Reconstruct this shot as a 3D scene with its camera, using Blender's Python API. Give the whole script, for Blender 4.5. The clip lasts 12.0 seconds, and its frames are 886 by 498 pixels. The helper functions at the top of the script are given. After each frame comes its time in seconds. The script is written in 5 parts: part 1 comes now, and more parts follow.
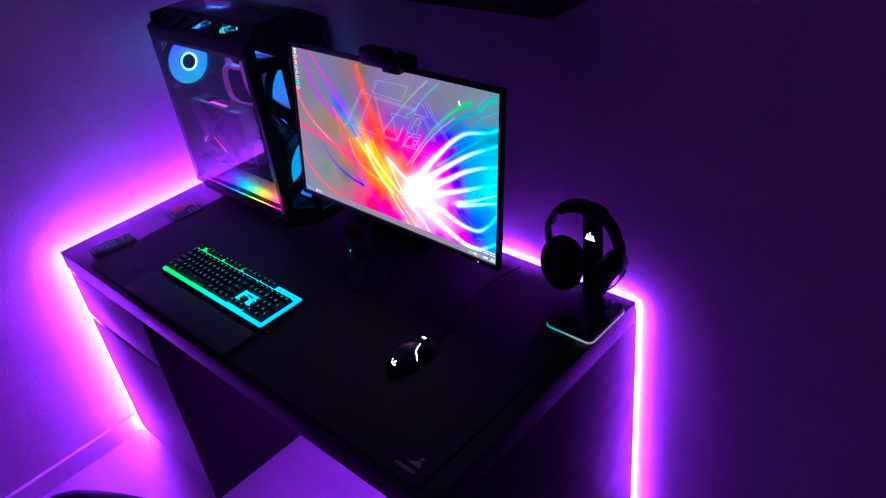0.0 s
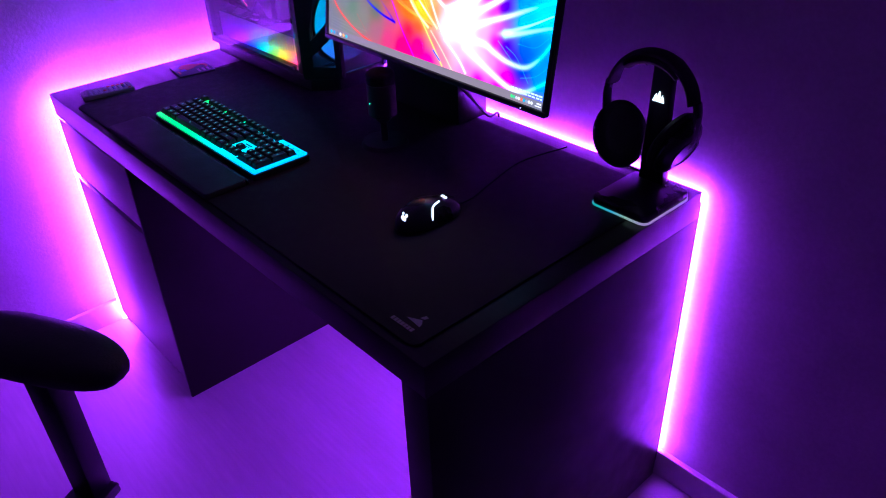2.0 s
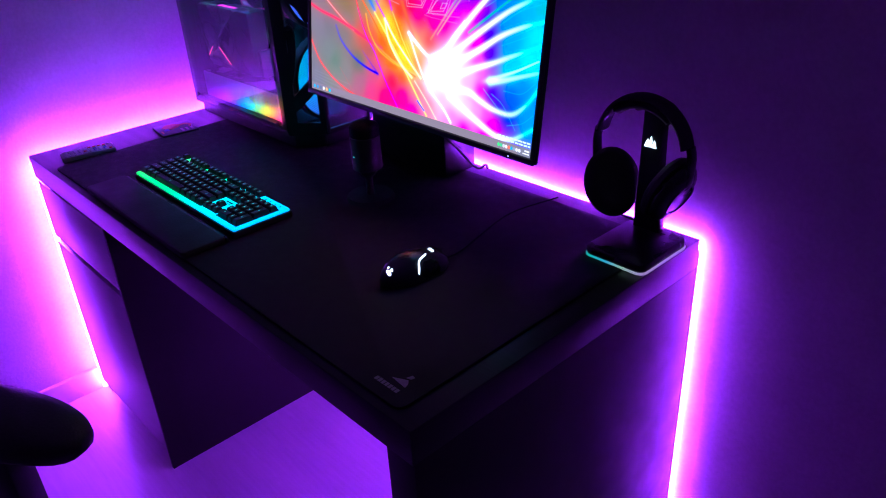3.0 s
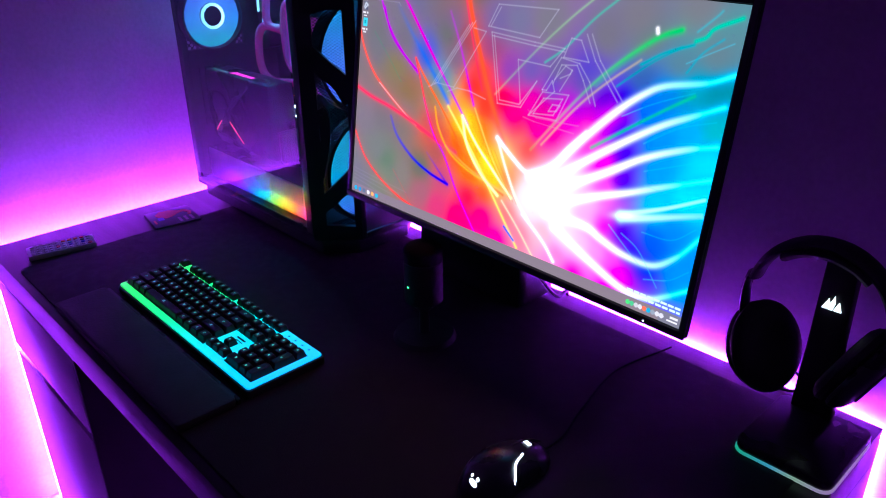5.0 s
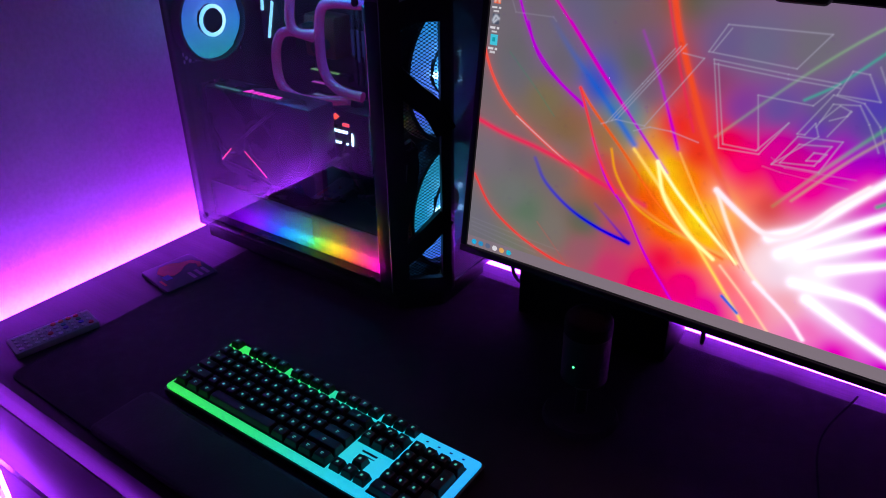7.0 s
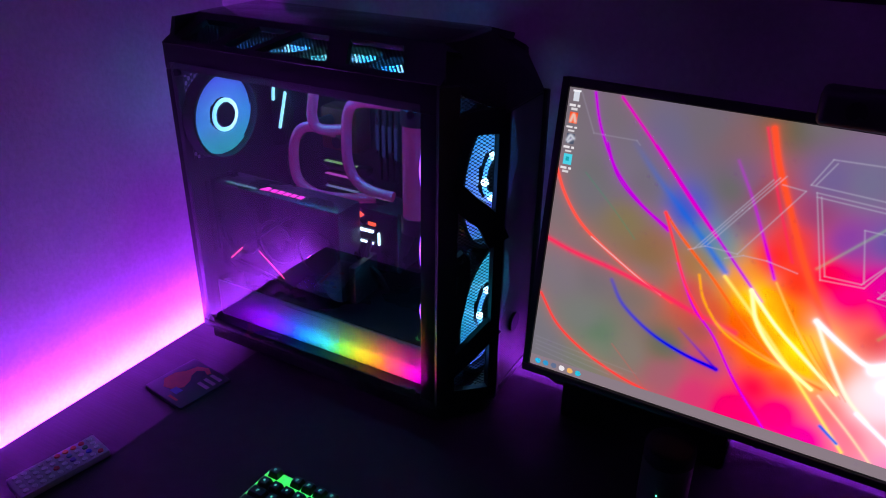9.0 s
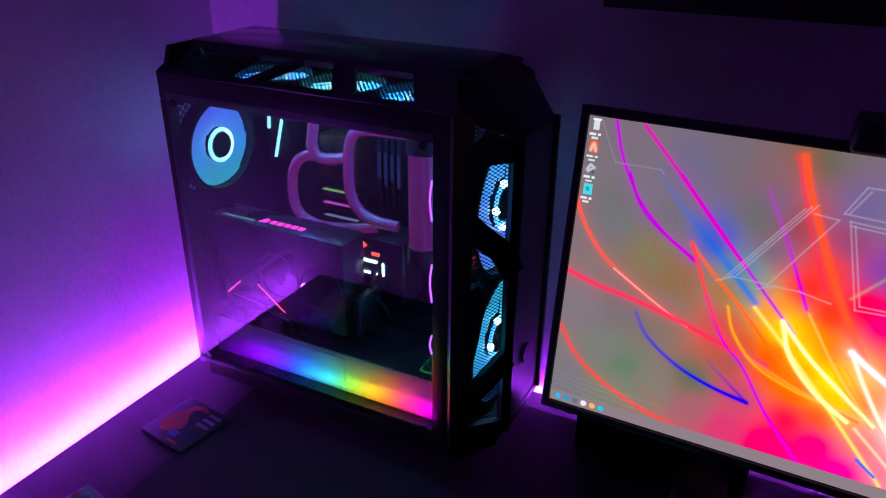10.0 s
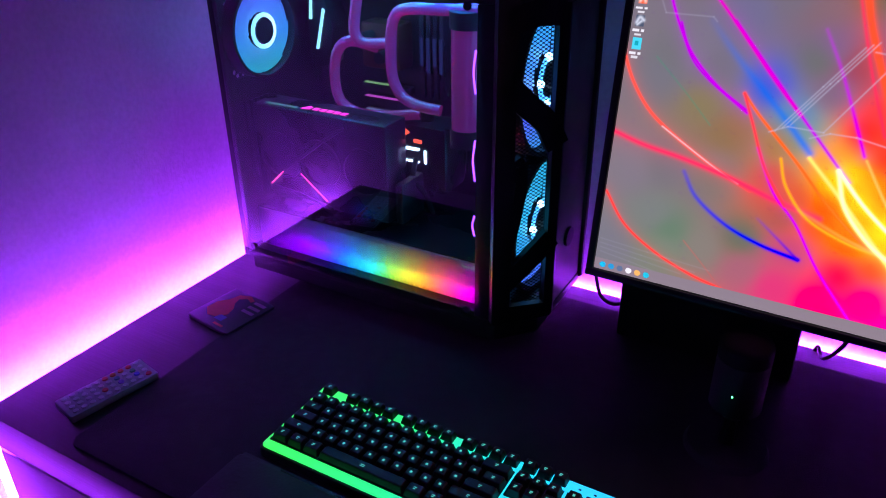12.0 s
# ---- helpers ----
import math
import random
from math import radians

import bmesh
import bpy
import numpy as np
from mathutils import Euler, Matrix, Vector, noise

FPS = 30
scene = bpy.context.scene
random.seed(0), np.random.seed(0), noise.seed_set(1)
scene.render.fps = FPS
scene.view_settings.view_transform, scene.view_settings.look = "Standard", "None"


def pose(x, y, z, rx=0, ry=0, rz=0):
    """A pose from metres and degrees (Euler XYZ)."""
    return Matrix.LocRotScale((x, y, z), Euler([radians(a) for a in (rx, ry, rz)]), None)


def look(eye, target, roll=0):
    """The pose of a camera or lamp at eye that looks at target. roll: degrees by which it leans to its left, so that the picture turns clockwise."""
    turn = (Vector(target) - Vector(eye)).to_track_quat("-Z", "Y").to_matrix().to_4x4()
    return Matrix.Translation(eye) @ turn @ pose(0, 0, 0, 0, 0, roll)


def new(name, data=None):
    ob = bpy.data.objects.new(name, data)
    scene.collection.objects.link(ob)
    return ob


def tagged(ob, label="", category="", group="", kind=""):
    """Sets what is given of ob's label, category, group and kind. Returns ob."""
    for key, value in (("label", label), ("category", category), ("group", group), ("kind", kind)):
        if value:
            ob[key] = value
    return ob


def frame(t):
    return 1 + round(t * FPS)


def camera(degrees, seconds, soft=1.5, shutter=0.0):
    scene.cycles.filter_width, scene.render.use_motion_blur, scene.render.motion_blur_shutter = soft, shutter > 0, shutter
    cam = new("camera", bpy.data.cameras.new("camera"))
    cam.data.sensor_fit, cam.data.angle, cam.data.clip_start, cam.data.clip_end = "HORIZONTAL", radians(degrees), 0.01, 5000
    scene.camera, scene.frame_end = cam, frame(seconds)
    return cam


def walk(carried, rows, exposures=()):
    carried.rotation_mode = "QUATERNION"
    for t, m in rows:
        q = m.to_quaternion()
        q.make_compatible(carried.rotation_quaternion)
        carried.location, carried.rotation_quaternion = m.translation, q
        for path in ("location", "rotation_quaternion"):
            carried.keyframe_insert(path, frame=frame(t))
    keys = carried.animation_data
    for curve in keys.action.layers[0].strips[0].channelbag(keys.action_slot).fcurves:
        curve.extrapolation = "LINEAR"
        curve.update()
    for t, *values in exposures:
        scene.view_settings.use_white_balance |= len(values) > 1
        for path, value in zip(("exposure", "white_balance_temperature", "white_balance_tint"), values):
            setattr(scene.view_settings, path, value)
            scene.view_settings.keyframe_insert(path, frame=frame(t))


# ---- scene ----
cam = camera(61.0, 12.0, 1.0)
PATH = [
    (0, (2.041, -1.139, 1.73), (0.823, 0.02, 0.646), -7.9),
    (0.5, (2.021, -1.135, 1.663), (0.763, -0.039, 0.559), -7.7),
    (1, (2.001, -1.132, 1.565), (0.688, -0.005, 0.562), -5.5),
    (1.5, (1.985, -1.111, 1.461), (0.617, 0.009, 0.525), -4.6),
    (2, (1.971, -1.103, 1.378), (0.709, 0.003, 0.29), -2.3),
    (2.5, (1.97, -1.098, 1.349), (0.67, 0.035, 0.337), -3.3),
    (3, (1.947, -1.064, 1.338), (0.635, 0.11, 0.389), -3.2),
    (3.5, (1.876, -0.976, 1.344), (0.532, 0.209, 0.455), -2.6),
    (5.5, (1.456, -0.909, 1.337), (0.147, 0.337, 0.48), -0.4),
    (6, (1.325, -0.911, 1.337), (0.044, 0.31, 0.406), -0.7),
    (6.5, (1.218, -0.932, 1.352), (0.072, 0.402, 0.4), -0.8),
    (8.5, (0.992, -0.981, 1.443), (0.087, 0.522, 0.483), 0.2),
    (9, (0.945, -0.965, 1.452), (0.072, 0.595, 0.555), 0.8),
    (9.5, (0.907, -0.957, 1.459), (0.085, 0.632, 0.566), 1.1),
    (10, (0.885, -0.954, 1.459), (0.065, 0.652, 0.595), 0.5),
    (10.5, (0.882, -0.96, 1.457), (0.037, 0.644, 0.612), -0.6),
    (11, (0.862, -0.985, 1.437), (0.025, 0.633, 0.611), -0.5),
    (11.5, (0.886, -1.001, 1.385), (-0.046, 0.561, 0.555), 0.0),
    (12, (0.9, -1.001, 1.355), (0.016, 0.523, 0.41), -0.7),
]
EXPOSURES = [(0.0, 0.18, 5500, 20), (3.7, 0.22, 5500, 20), (5.5, -0.17, 6150, 20), (6.5, -0.55, 6300, 20), (8.5, -0.33, 6450, 20), (10.5, -0.12, 6600, 18), (12.0, -0.05, 6150, 24)]
walk(cam, [(t, look(eye, target, roll)) for t, eye, target, roll in PATH], EXPOSURES)

# ---- light: a dark room, lit by its own coloured lamps ----
world = bpy.data.worlds.new("night")
world.use_nodes = True
world.node_tree.nodes["Background"].inputs[0].default_value = (0.25, 0.1, 0.5, 1)
world.node_tree.nodes["Background"].inputs[1].default_value = 0.0
scene.world = world
STRIP_COLOUR, SIDE_POWER, BACK_POWER = (0.37, 0.034, 1.0), 205.0, 275.0
SCREEN_POWER = 1.22

# ---- materials ----
def nodes_of(name):
    m = bpy.data.materials.new(name)
    m.use_nodes = True
    return m, m.node_tree.nodes, m.node_tree.links, m.node_tree.nodes["Principled BSDF"]


def surface(name, base, rough=0.5, metal=0.0, grain=60.0, vary=0.25, bump=0.1, stretch=(1, 1, 1), coat=0.0, spec=0.5):
    """A surface with colour and gloss varied at two scales, and fine relief."""
    m, n, l, p = nodes_of(name)
    tc, mp = n.new("ShaderNodeTexCoord"), n.new("ShaderNodeMapping")
    mp.inputs["Scale"].default_value = stretch
    l.new(tc.outputs["Object"], mp.inputs[0])
    fine, wide = n.new("ShaderNodeTexNoise"), n.new("ShaderNodeTexNoise")
    fine.inputs["Scale"].default_value, fine.inputs["Detail"].default_value = grain, 4
    wide.inputs["Scale"].default_value, wide.inputs["Detail"].default_value = grain / 15, 3
    for t in (fine, wide):
        l.new(mp.outputs[0], t.inputs["Vector"])
    add = n.new("ShaderNodeMath")
    add.operation = "ADD"
    l.new(fine.outputs[0], add.inputs[0])
    l.new(wide.outputs[0], add.inputs[1])
    ramp = n.new("ShaderNodeMapRange")
    ramp.inputs[1].default_value, ramp.inputs[2].default_value = 0.6, 1.4
    ramp.inputs[3].default_value, ramp.inputs[4].default_value = 1 - vary, 1 + vary
    l.new(add.outputs[0], ramp.inputs[0])
    mul = n.new("ShaderNodeVectorMath")
    mul.operation = "SCALE"
    mul.inputs[0].default_value = base
    l.new(ramp.outputs[0], mul.inputs["Scale"])
    l.new(mul.outputs[0], p.inputs["Base Color"])
    gloss = n.new("ShaderNodeMapRange")
    gloss.inputs[1].default_value, gloss.inputs[2].default_value = 0.3, 0.7
    gloss.inputs[3].default_value, gloss.inputs[4].default_value = max(0.02, rough * 0.85), min(1, rough * 1.15)
    l.new(wide.outputs[0], gloss.inputs[0])
    l.new(gloss.outputs[0], p.inputs["Roughness"])
    p.inputs["Metallic"].default_value = metal
    p.inputs["Coat Weight"].default_value = coat
    p.inputs["Specular IOR Level"].default_value = spec
    if bump:
        b = n.new("ShaderNodeBump")
        b.inputs["Strength"].default_value, b.inputs["Distance"].default_value = bump, 0.002
        l.new(fine.outputs[0], b.inputs["Height"])
        l.new(b.outputs[0], p.inputs["Normal"])
    return m


def glowing(name, colour, power, body=0.02):
    m, n, l, p = nodes_of(name)
    p.inputs["Base Color"].default_value = (body, body, body, 1)
    p.inputs["Roughness"].default_value = 0.4
    p.inputs["Emission Color"].default_value = (*colour, 1)
    p.inputs["Emission Strength"].default_value = power
    return m


def spectrum(name, axis, start, end, stops, power):
    """A strip of coloured diodes: the hue runs along one axis of the thing."""
    m, n, l, p = nodes_of(name)
    tc, sep, rng, ramp = (n.new("ShaderNode" + k) for k in ("TexCoord", "SeparateXYZ", "MapRange", "ValToRGB"))
    l.new(tc.outputs["Object"], sep.inputs[0])
    l.new(sep.outputs[axis], rng.inputs[0])
    rng.inputs[1].default_value, rng.inputs[2].default_value = start, end
    l.new(rng.outputs[0], ramp.inputs[0])
    e = ramp.color_ramp.elements
    e[0].position, e[0].color = stops[0][0], (*stops[0][1], 1)
    e[1].position, e[1].color = stops[-1][0], (*stops[-1][1], 1)
    for pos, c in stops[1:-1]:
        e.new(pos).color = (*c, 1)
    l.new(ramp.outputs[0], p.inputs["Emission Color"])
    p.inputs["Emission Strength"].default_value = power
    p.inputs["Base Color"].default_value = (0.3, 0.3, 0.3, 1)
    return m


def clear(name, tint, rough=0.0, ior=1.45):
    """A thin pane: light passes straight, tinted, under a real reflection."""
    m, n, l, p = nodes_of(name)
    tr, gl, fr, mix = (n.new("ShaderNode" + k) for k in ("BsdfTransparent", "BsdfGlossy", "Fresnel", "MixShader"))
    tr.inputs[0].default_value = (*tint, 1)
    gl.inputs["Roughness"].default_value = rough
    fr.inputs[0].default_value = ior
    l.new(fr.outputs[0], mix.inputs[0])
    l.new(tr.outputs[0], mix.inputs[1])
    l.new(gl.outputs[0], mix.inputs[2])
    l.new(mix.outputs[0], n["Material Output"].inputs[0])
    return m


def perforated(name, base, pitch, hole, plane):
    """Punched sheet metal: round holes in rows, open to the light."""
    m, n, l, p = nodes_of(name)
    p.inputs["Base Color"].default_value = (*base, 1)
    p.inputs["Roughness"].default_value, p.inputs["Metallic"].default_value = 0.45, 0.3
    tc, mp, vo = (n.new("ShaderNode" + k) for k in ("TexCoord", "Mapping", "TexVoronoi"))
    mp.inputs["Scale"].default_value = [0 if i == plane else 1 / pitch for i in range(3)]
    mp.inputs["Rotation"].default_value = [radians(45) if i == plane else 0 for i in range(3)]
    l.new(tc.outputs["Object"], mp.inputs[0])
    l.new(mp.outputs[0], vo.inputs["Vector"])
    vo.inputs["Scale"].default_value, vo.inputs["Randomness"].default_value = 1.0, 0.0
    cmpn = n.new("ShaderNodeMath")
    cmpn.operation, cmpn.inputs[1].default_value = "LESS_THAN", hole
    l.new(vo.outputs["Distance"], cmpn.inputs[0])
    tr, mix = n.new("ShaderNodeBsdfTransparent"), n.new("ShaderNodeMixShader")
    l.new(cmpn.outputs[0], mix.inputs[0])
    l.new(p.outputs[0], mix.inputs[1])
    l.new(tr.outputs[0], mix.inputs[2])
    l.new(mix.outputs[0], n["Material Output"].inputs[0])
    return m


PAINT = surface("wall_paint", (0.60, 0.59, 0.59), 0.75, grain=140, vary=0.12, bump=0.35)
CEILING = surface("ceiling_paint", (0.72, 0.72, 0.70), 0.85, grain=160, vary=0.04, bump=0.15)
FLOOR = surface("floor_board", (0.54, 0.525, 0.52), 0.42, grain=40, vary=0.12, bump=0.08, stretch=(0.25, 3, 1))
GLOSS_TRIM = surface("trim_paint", (0.75, 0.74, 0.73), 0.35, grain=90, vary=0.05, bump=0.05)
WOOD = surface("black_brown_foil", (0.011, 0.009, 0.009), 0.42, grain=70, vary=0.35, bump=0.12, stretch=(0.3, 4, 4), spec=0.32)
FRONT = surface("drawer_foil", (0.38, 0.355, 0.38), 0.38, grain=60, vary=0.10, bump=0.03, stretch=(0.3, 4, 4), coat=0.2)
CLOTH = surface("mat_cloth", (0.020, 0.017, 0.022), 0.75, grain=900, vary=0.4, bump=0.5, spec=0.25)
MATPRINT = surface("mat_print", (0.30, 0.26, 0.30), 0.8, grain=500, vary=0.3, bump=0.3)
BLACK = surface("black_plastic", (0.012, 0.012, 0.014), 0.42, grain=300, vary=0.2, bump=0.12)
SOFT = surface("soft_black", (0.014, 0.012, 0.014), 0.62, grain=260, vary=0.3, bump=0.3)
DULL = surface("matte_black", (0.006, 0.006, 0.007), 0.8, grain=300, vary=0.2, bump=0.1, spec=0.15)
SATIN = surface("satin_black", (0.016, 0.016, 0.019), 0.28, grain=200, vary=0.2, bump=0.05)
STEEL = surface("dark_steel", (0.05, 0.05, 0.055), 0.38, metal=0.7, grain=150, vary=0.2, bump=0.06)
ALU = surface("brushed_grey", (0.35, 0.35, 0.37), 0.35, metal=0.8, grain=150, vary=0.15, bump=0.05, stretch=(1, 12, 1))
STRIP = glowing("side_strip_glow", STRIP_COLOUR, SIDE_POWER)
STRIP_BACK = glowing("back_strip_glow", STRIP_COLOUR, BACK_POWER)


# ---- mesh helpers ----
def box(x0, x1, y0, y1, z0, z1, bev=0.0, seg=2):
    bm = bmesh.new()
    bmesh.ops.create_cube(bm, size=1.0)
    bm.transform(Matrix.Translation(((x0 + x1) / 2, (y0 + y1) / 2, (z0 + z1) / 2)) @ Matrix.Diagonal((x1 - x0, y1 - y0, z1 - z0, 1)))
    if bev:
        bmesh.ops.bevel(bm, geom=bm.edges[:], offset=bev, segments=seg, profile=0.5, affect="EDGES")
    return bm


def prism(points, axis, lo, hi, bev=0.0, seg=2):
    """A flat outline drawn out along an axis (0 x, 1 y, 2 z); the outline holds the two other coordinates in order."""
    bm = bmesh.new()
    def at(p, d):
        return (d, *p) if axis == 0 else (p[0], d, p[1]) if axis == 1 else (*p, d)
    a = [bm.verts.new(at(p, lo)) for p in points]
    b = [bm.verts.new(at(p, hi)) for p in points]
    k = len(points)
    bm.faces.new(a[::-1])
    bm.faces.new(b)
    for i in range(k):
        bm.faces.new((a[i], a[(i + 1) % k], b[(i + 1) % k], b[i]))
    bmesh.ops.recalc_face_normals(bm, faces=bm.faces[:])
    if bev:
        bmesh.ops.bevel(bm, geom=bm.edges[:], offset=bev, segments=seg, profile=0.5, affect="EDGES")
    return bm


def round_rect(x0, x1, y0, y1, r, n=6):
    pts = []
    for cx, cy, a0 in ((x1 - r, y1 - r, 0), (x0 + r, y1 - r, 90), (x0 + r, y0 + r, 180), (x1 - r, y0 + r, 270)):
        pts += [(cx + r * math.cos(radians(a0 + 90 * i / n)), cy + r * math.sin(radians(a0 + 90 * i / n))) for i in range(n + 1)]
    return pts


def slab(x0, x1, y0, y1, z0, z1, r, bev=0.0):
    bm = prism(round_rect(x0, x1, y0, y1, r), 2, z0, z1)
    if bev:
        bmesh.ops.bevel(bm, geom=[e for e in bm.edges if abs(e.verts[0].co.z - e.verts[1].co.z) < 1e-6], offset=bev, segments=2, profile=0.5, affect="EDGES")
    return bm


def rod(p, q, r, r2=None, seg=24, caps=True):
    bm = bmesh.new()
    p, q = Vector(p), Vector(q)
    bmesh.ops.create_cone(bm, cap_ends=caps, segments=seg, radius1=r, radius2=r if r2 is None else r2, depth=(q - p).length)
    bm.transform(Matrix.Translation((p + q) / 2) @ (q - p).to_track_quat("Z", "Y").to_matrix().to_4x4())
    return bm


def curve_points(pts, steps=8):
    """A smooth line through the given points."""
    v = [Vector(p) for p in pts]
    v = [2 * v[0] - v[1]] + v + [2 * v[-1] - v[-2]]
    out = []
    for i in range(1, len(v) - 2):
        for s in range(steps):
            t = s / steps
            a, b, c, d = v[i - 1], v[i], v[i + 1], v[i + 2]
            out.append(0.5 * (2 * b + (c - a) * t + (2 * a - 5 * b + 4 * c - d) * t * t + (3 * b - a - 3 * c + d) * t ** 3))
    return out + [v[-2]]


def tube(pts, r, seg=10, steps=8, smooth=True, width=None, flat=None):
    """A hose or band swept along a line; width makes the section an ellipse."""
    line = curve_points(pts, steps) if smooth else [Vector(p) for p in pts]
    bm, rings, side = bmesh.new(), [], None
    for i, p in enumerate(line):
        d = (line[min(i + 1, len(line) - 1)] - line[max(i - 1, 0)]).normalized()
        if side is None:
            side = Vector(flat) if flat else d.orthogonal().normalized()
        side = (side - d * side.dot(d)).normalized()
        up = d.cross(side)
        rings.append([bm.verts.new(p + side * math.cos(2 * math.pi * k / seg) * (width or r) + up * math.sin(2 * math.pi * k / seg) * r) for k in range(seg)])
    for a, b in zip(rings, rings[1:]):
        for k in range(seg):
            bm.faces.new((a[k], a[(k + 1) % seg], b[(k + 1) % seg], b[k]))
    bm.faces.new(rings[0][::-1])
    bm.faces.new(rings[-1])
    bmesh.ops.recalc_face_normals(bm, faces=bm.faces[:])
    return bm


def ring(c, axis, r0, r1, half, seg=40):
    """A flat ring round an axis."""
    bm = bmesh.new()
    rows = []
    for r, h in ((r0, -half), (r1, -half), (r1, half), (r0, half)):
        rows.append([bm.verts.new((r * math.cos(2 * math.pi * k / seg), r * math.sin(2 * math.pi * k / seg), h)) for k in range(seg)])
    for j in range(4):
        a, b = rows[j], rows[(j + 1) % 4]
        for k in range(seg):
            bm.faces.new((a[k], a[(k + 1) % seg], b[(k + 1) % seg], b[k]))
    bmesh.ops.recalc_face_normals(bm, faces=bm.faces[:])
    bm.transform(Matrix.Translation(c) @ Vector(axis).to_track_quat("Z", "Y").to_matrix().to_4x4())
    return bm


def lathe(profile, m, seg=36):
    """A turned shape: (radius, height) pairs round the z axis of the pose m."""
    bm = bmesh.new()
    rows = [[bm.verts.new(m @ Vector((r * math.cos(2 * math.pi * k / seg), r * math.sin(2 * math.pi * k / seg), h))) for k in range(seg)] for r, h in profile]
    for a, b in zip(rows, rows[1:]):
        for k in range(seg):
            bm.faces.new((a[k], a[(k + 1) % seg], b[(k + 1) % seg], b[k]))
    bm.faces.new(rows[0][::-1])
    bm.faces.new(rows[-1])
    bmesh.ops.recalc_face_normals(bm, faces=bm.faces[:])
    return bm


def ball(c, rx, ry, rz, seg=24, rings=14):
    bm = bmesh.new()
    bmesh.ops.create_uvsphere(bm, u_segments=seg, v_segments=rings, radius=1.0)
    bm.transform(Matrix.Translation(c) @ Matrix.Diagonal((rx, ry, rz, 1)))
    return bm


def join(*bms):
    out = bmesh.new()
    for b in bms:
        me = bpy.data.meshes.new("tmp")
        b.to_mesh(me)
        b.free()
        out.from_mesh(me)
        bpy.data.meshes.remove(me)
    return out


BASE = {}


def thing(name, label, category, at=(0, 0, 0), turn=0.0, group="", kind=""):
    ob = new(name)
    ob.empty_display_size = 0.05
    m = pose(*at, 0, 0, turn)
    ob.matrix_basis = m
    BASE[ob.name] = m
    return tagged(ob, label, category, group, kind)


def part(name, bm, material, parent, label="", smooth=True, local=False):
    """One mesh object under a thing or a part; given in world places unless local."""
    base = BASE[parent.name]
    if not local:
        bm.transform(base.inverted())
    me = bpy.data.meshes.new(name)
    bm.to_mesh(me)
    bm.free()
    if smooth:
        me.polygons.foreach_set("use_smooth", [True] * len(me.polygons))
        me.set_sharp_from_angle(angle=radians(35))
    me.materials.append(material)
    ob = new(name, me)
    ob.parent = parent
    BASE[ob.name] = base
    return tagged(ob, label)


def setting(name, bm, material, label="", category=""):
    me = bpy.data.meshes.new(name)
    bm.to_mesh(me)
    bm.free()
    me.materials.append(material)
    ob = new(name, me)
    BASE[ob.name] = Matrix()
    return tagged(ob, label, category, kind="structure")


# ---- the room ----
WALL_X, WALL_Y = -0.045, 0.017
floor = setting("floor", box(WALL_X - 0.2, 4.8, -4.6, WALL_Y + 0.2, -0.12, 0), FLOOR, "pale smooth floor washed in violet light", "floor")
setting("wall_west", box(WALL_X - 0.15, WALL_X, -4.6, WALL_Y + 0.15, 0, 2.45), PAINT, "plain painted wall glowing violet beside the desk", "wall")
setting("wall_north", box(WALL_X, 4.8, WALL_Y, WALL_Y + 0.15, 0, 2.45), PAINT, "plain painted wall in dim violet behind the desk", "wall")
setting("wall_east", box(4.65, 4.8, -4.45, WALL_Y, 0, 2.45), PAINT, "plain painted wall in the dark", "wall")
setting("wall_south", box(WALL_X, 4.8, -4.6, -4.45, 0, 2.45), PAINT, "plain painted wall in the dark", "wall")
setting("ceiling", box(WALL_X - 0.15, 4.8, -4.6, WALL_Y + 0.15, 2.45, 2.55), CEILING, "plain white ceiling in the dark", "ceiling")
setting("baseboard", join(box(WALL_X, WALL_X + 0.014, -4.45, WALL_Y, 0, 0.07, 0.003), box(WALL_X + 0.014, 4.65, WALL_Y - 0.014, WALL_Y, 0, 0.07, 0.003)),
        GLOSS_TRIM, "white painted skirting board along the walls", "baseboard")

# ---- the desk ----
DX0, DX, DY, DZ = 0.02, 1.408, -0.65, 0.73
desk = thing("desk", "black-brown wooden desk with drawer cabinet and side panel", "desk", (DX0, DY, 0))
part("desktop", box(DX0, DX, DY, 0, DZ - 0.055, DZ, 0.0015), WOOD, desk)
part("side_panel", box(DX - 0.054, DX, DY + 0.002, -0.002, 0, DZ - 0.055, 0.0015), WOOD, desk)
part("cabinet_body", box(DX0 + 0.002, 0.4225, DY + 0.022, -0.02, 0.0, DZ - 0.055, 0.0015), WOOD, desk)
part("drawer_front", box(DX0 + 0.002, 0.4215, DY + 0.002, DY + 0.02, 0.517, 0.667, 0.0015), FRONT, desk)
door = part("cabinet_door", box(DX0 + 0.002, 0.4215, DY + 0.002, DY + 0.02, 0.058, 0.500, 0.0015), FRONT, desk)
part("cabinet_side", box(0.4230, 0.432, DY + 0.003, -0.02, 0.0, DZ - 0.055, 0.001), WOOD, desk)
part("apron", box(0.433, DX - 0.054, DY + 0.05, DY + 0.068, DZ - 0.115, DZ - 0.055, 0.001), WOOD, desk)

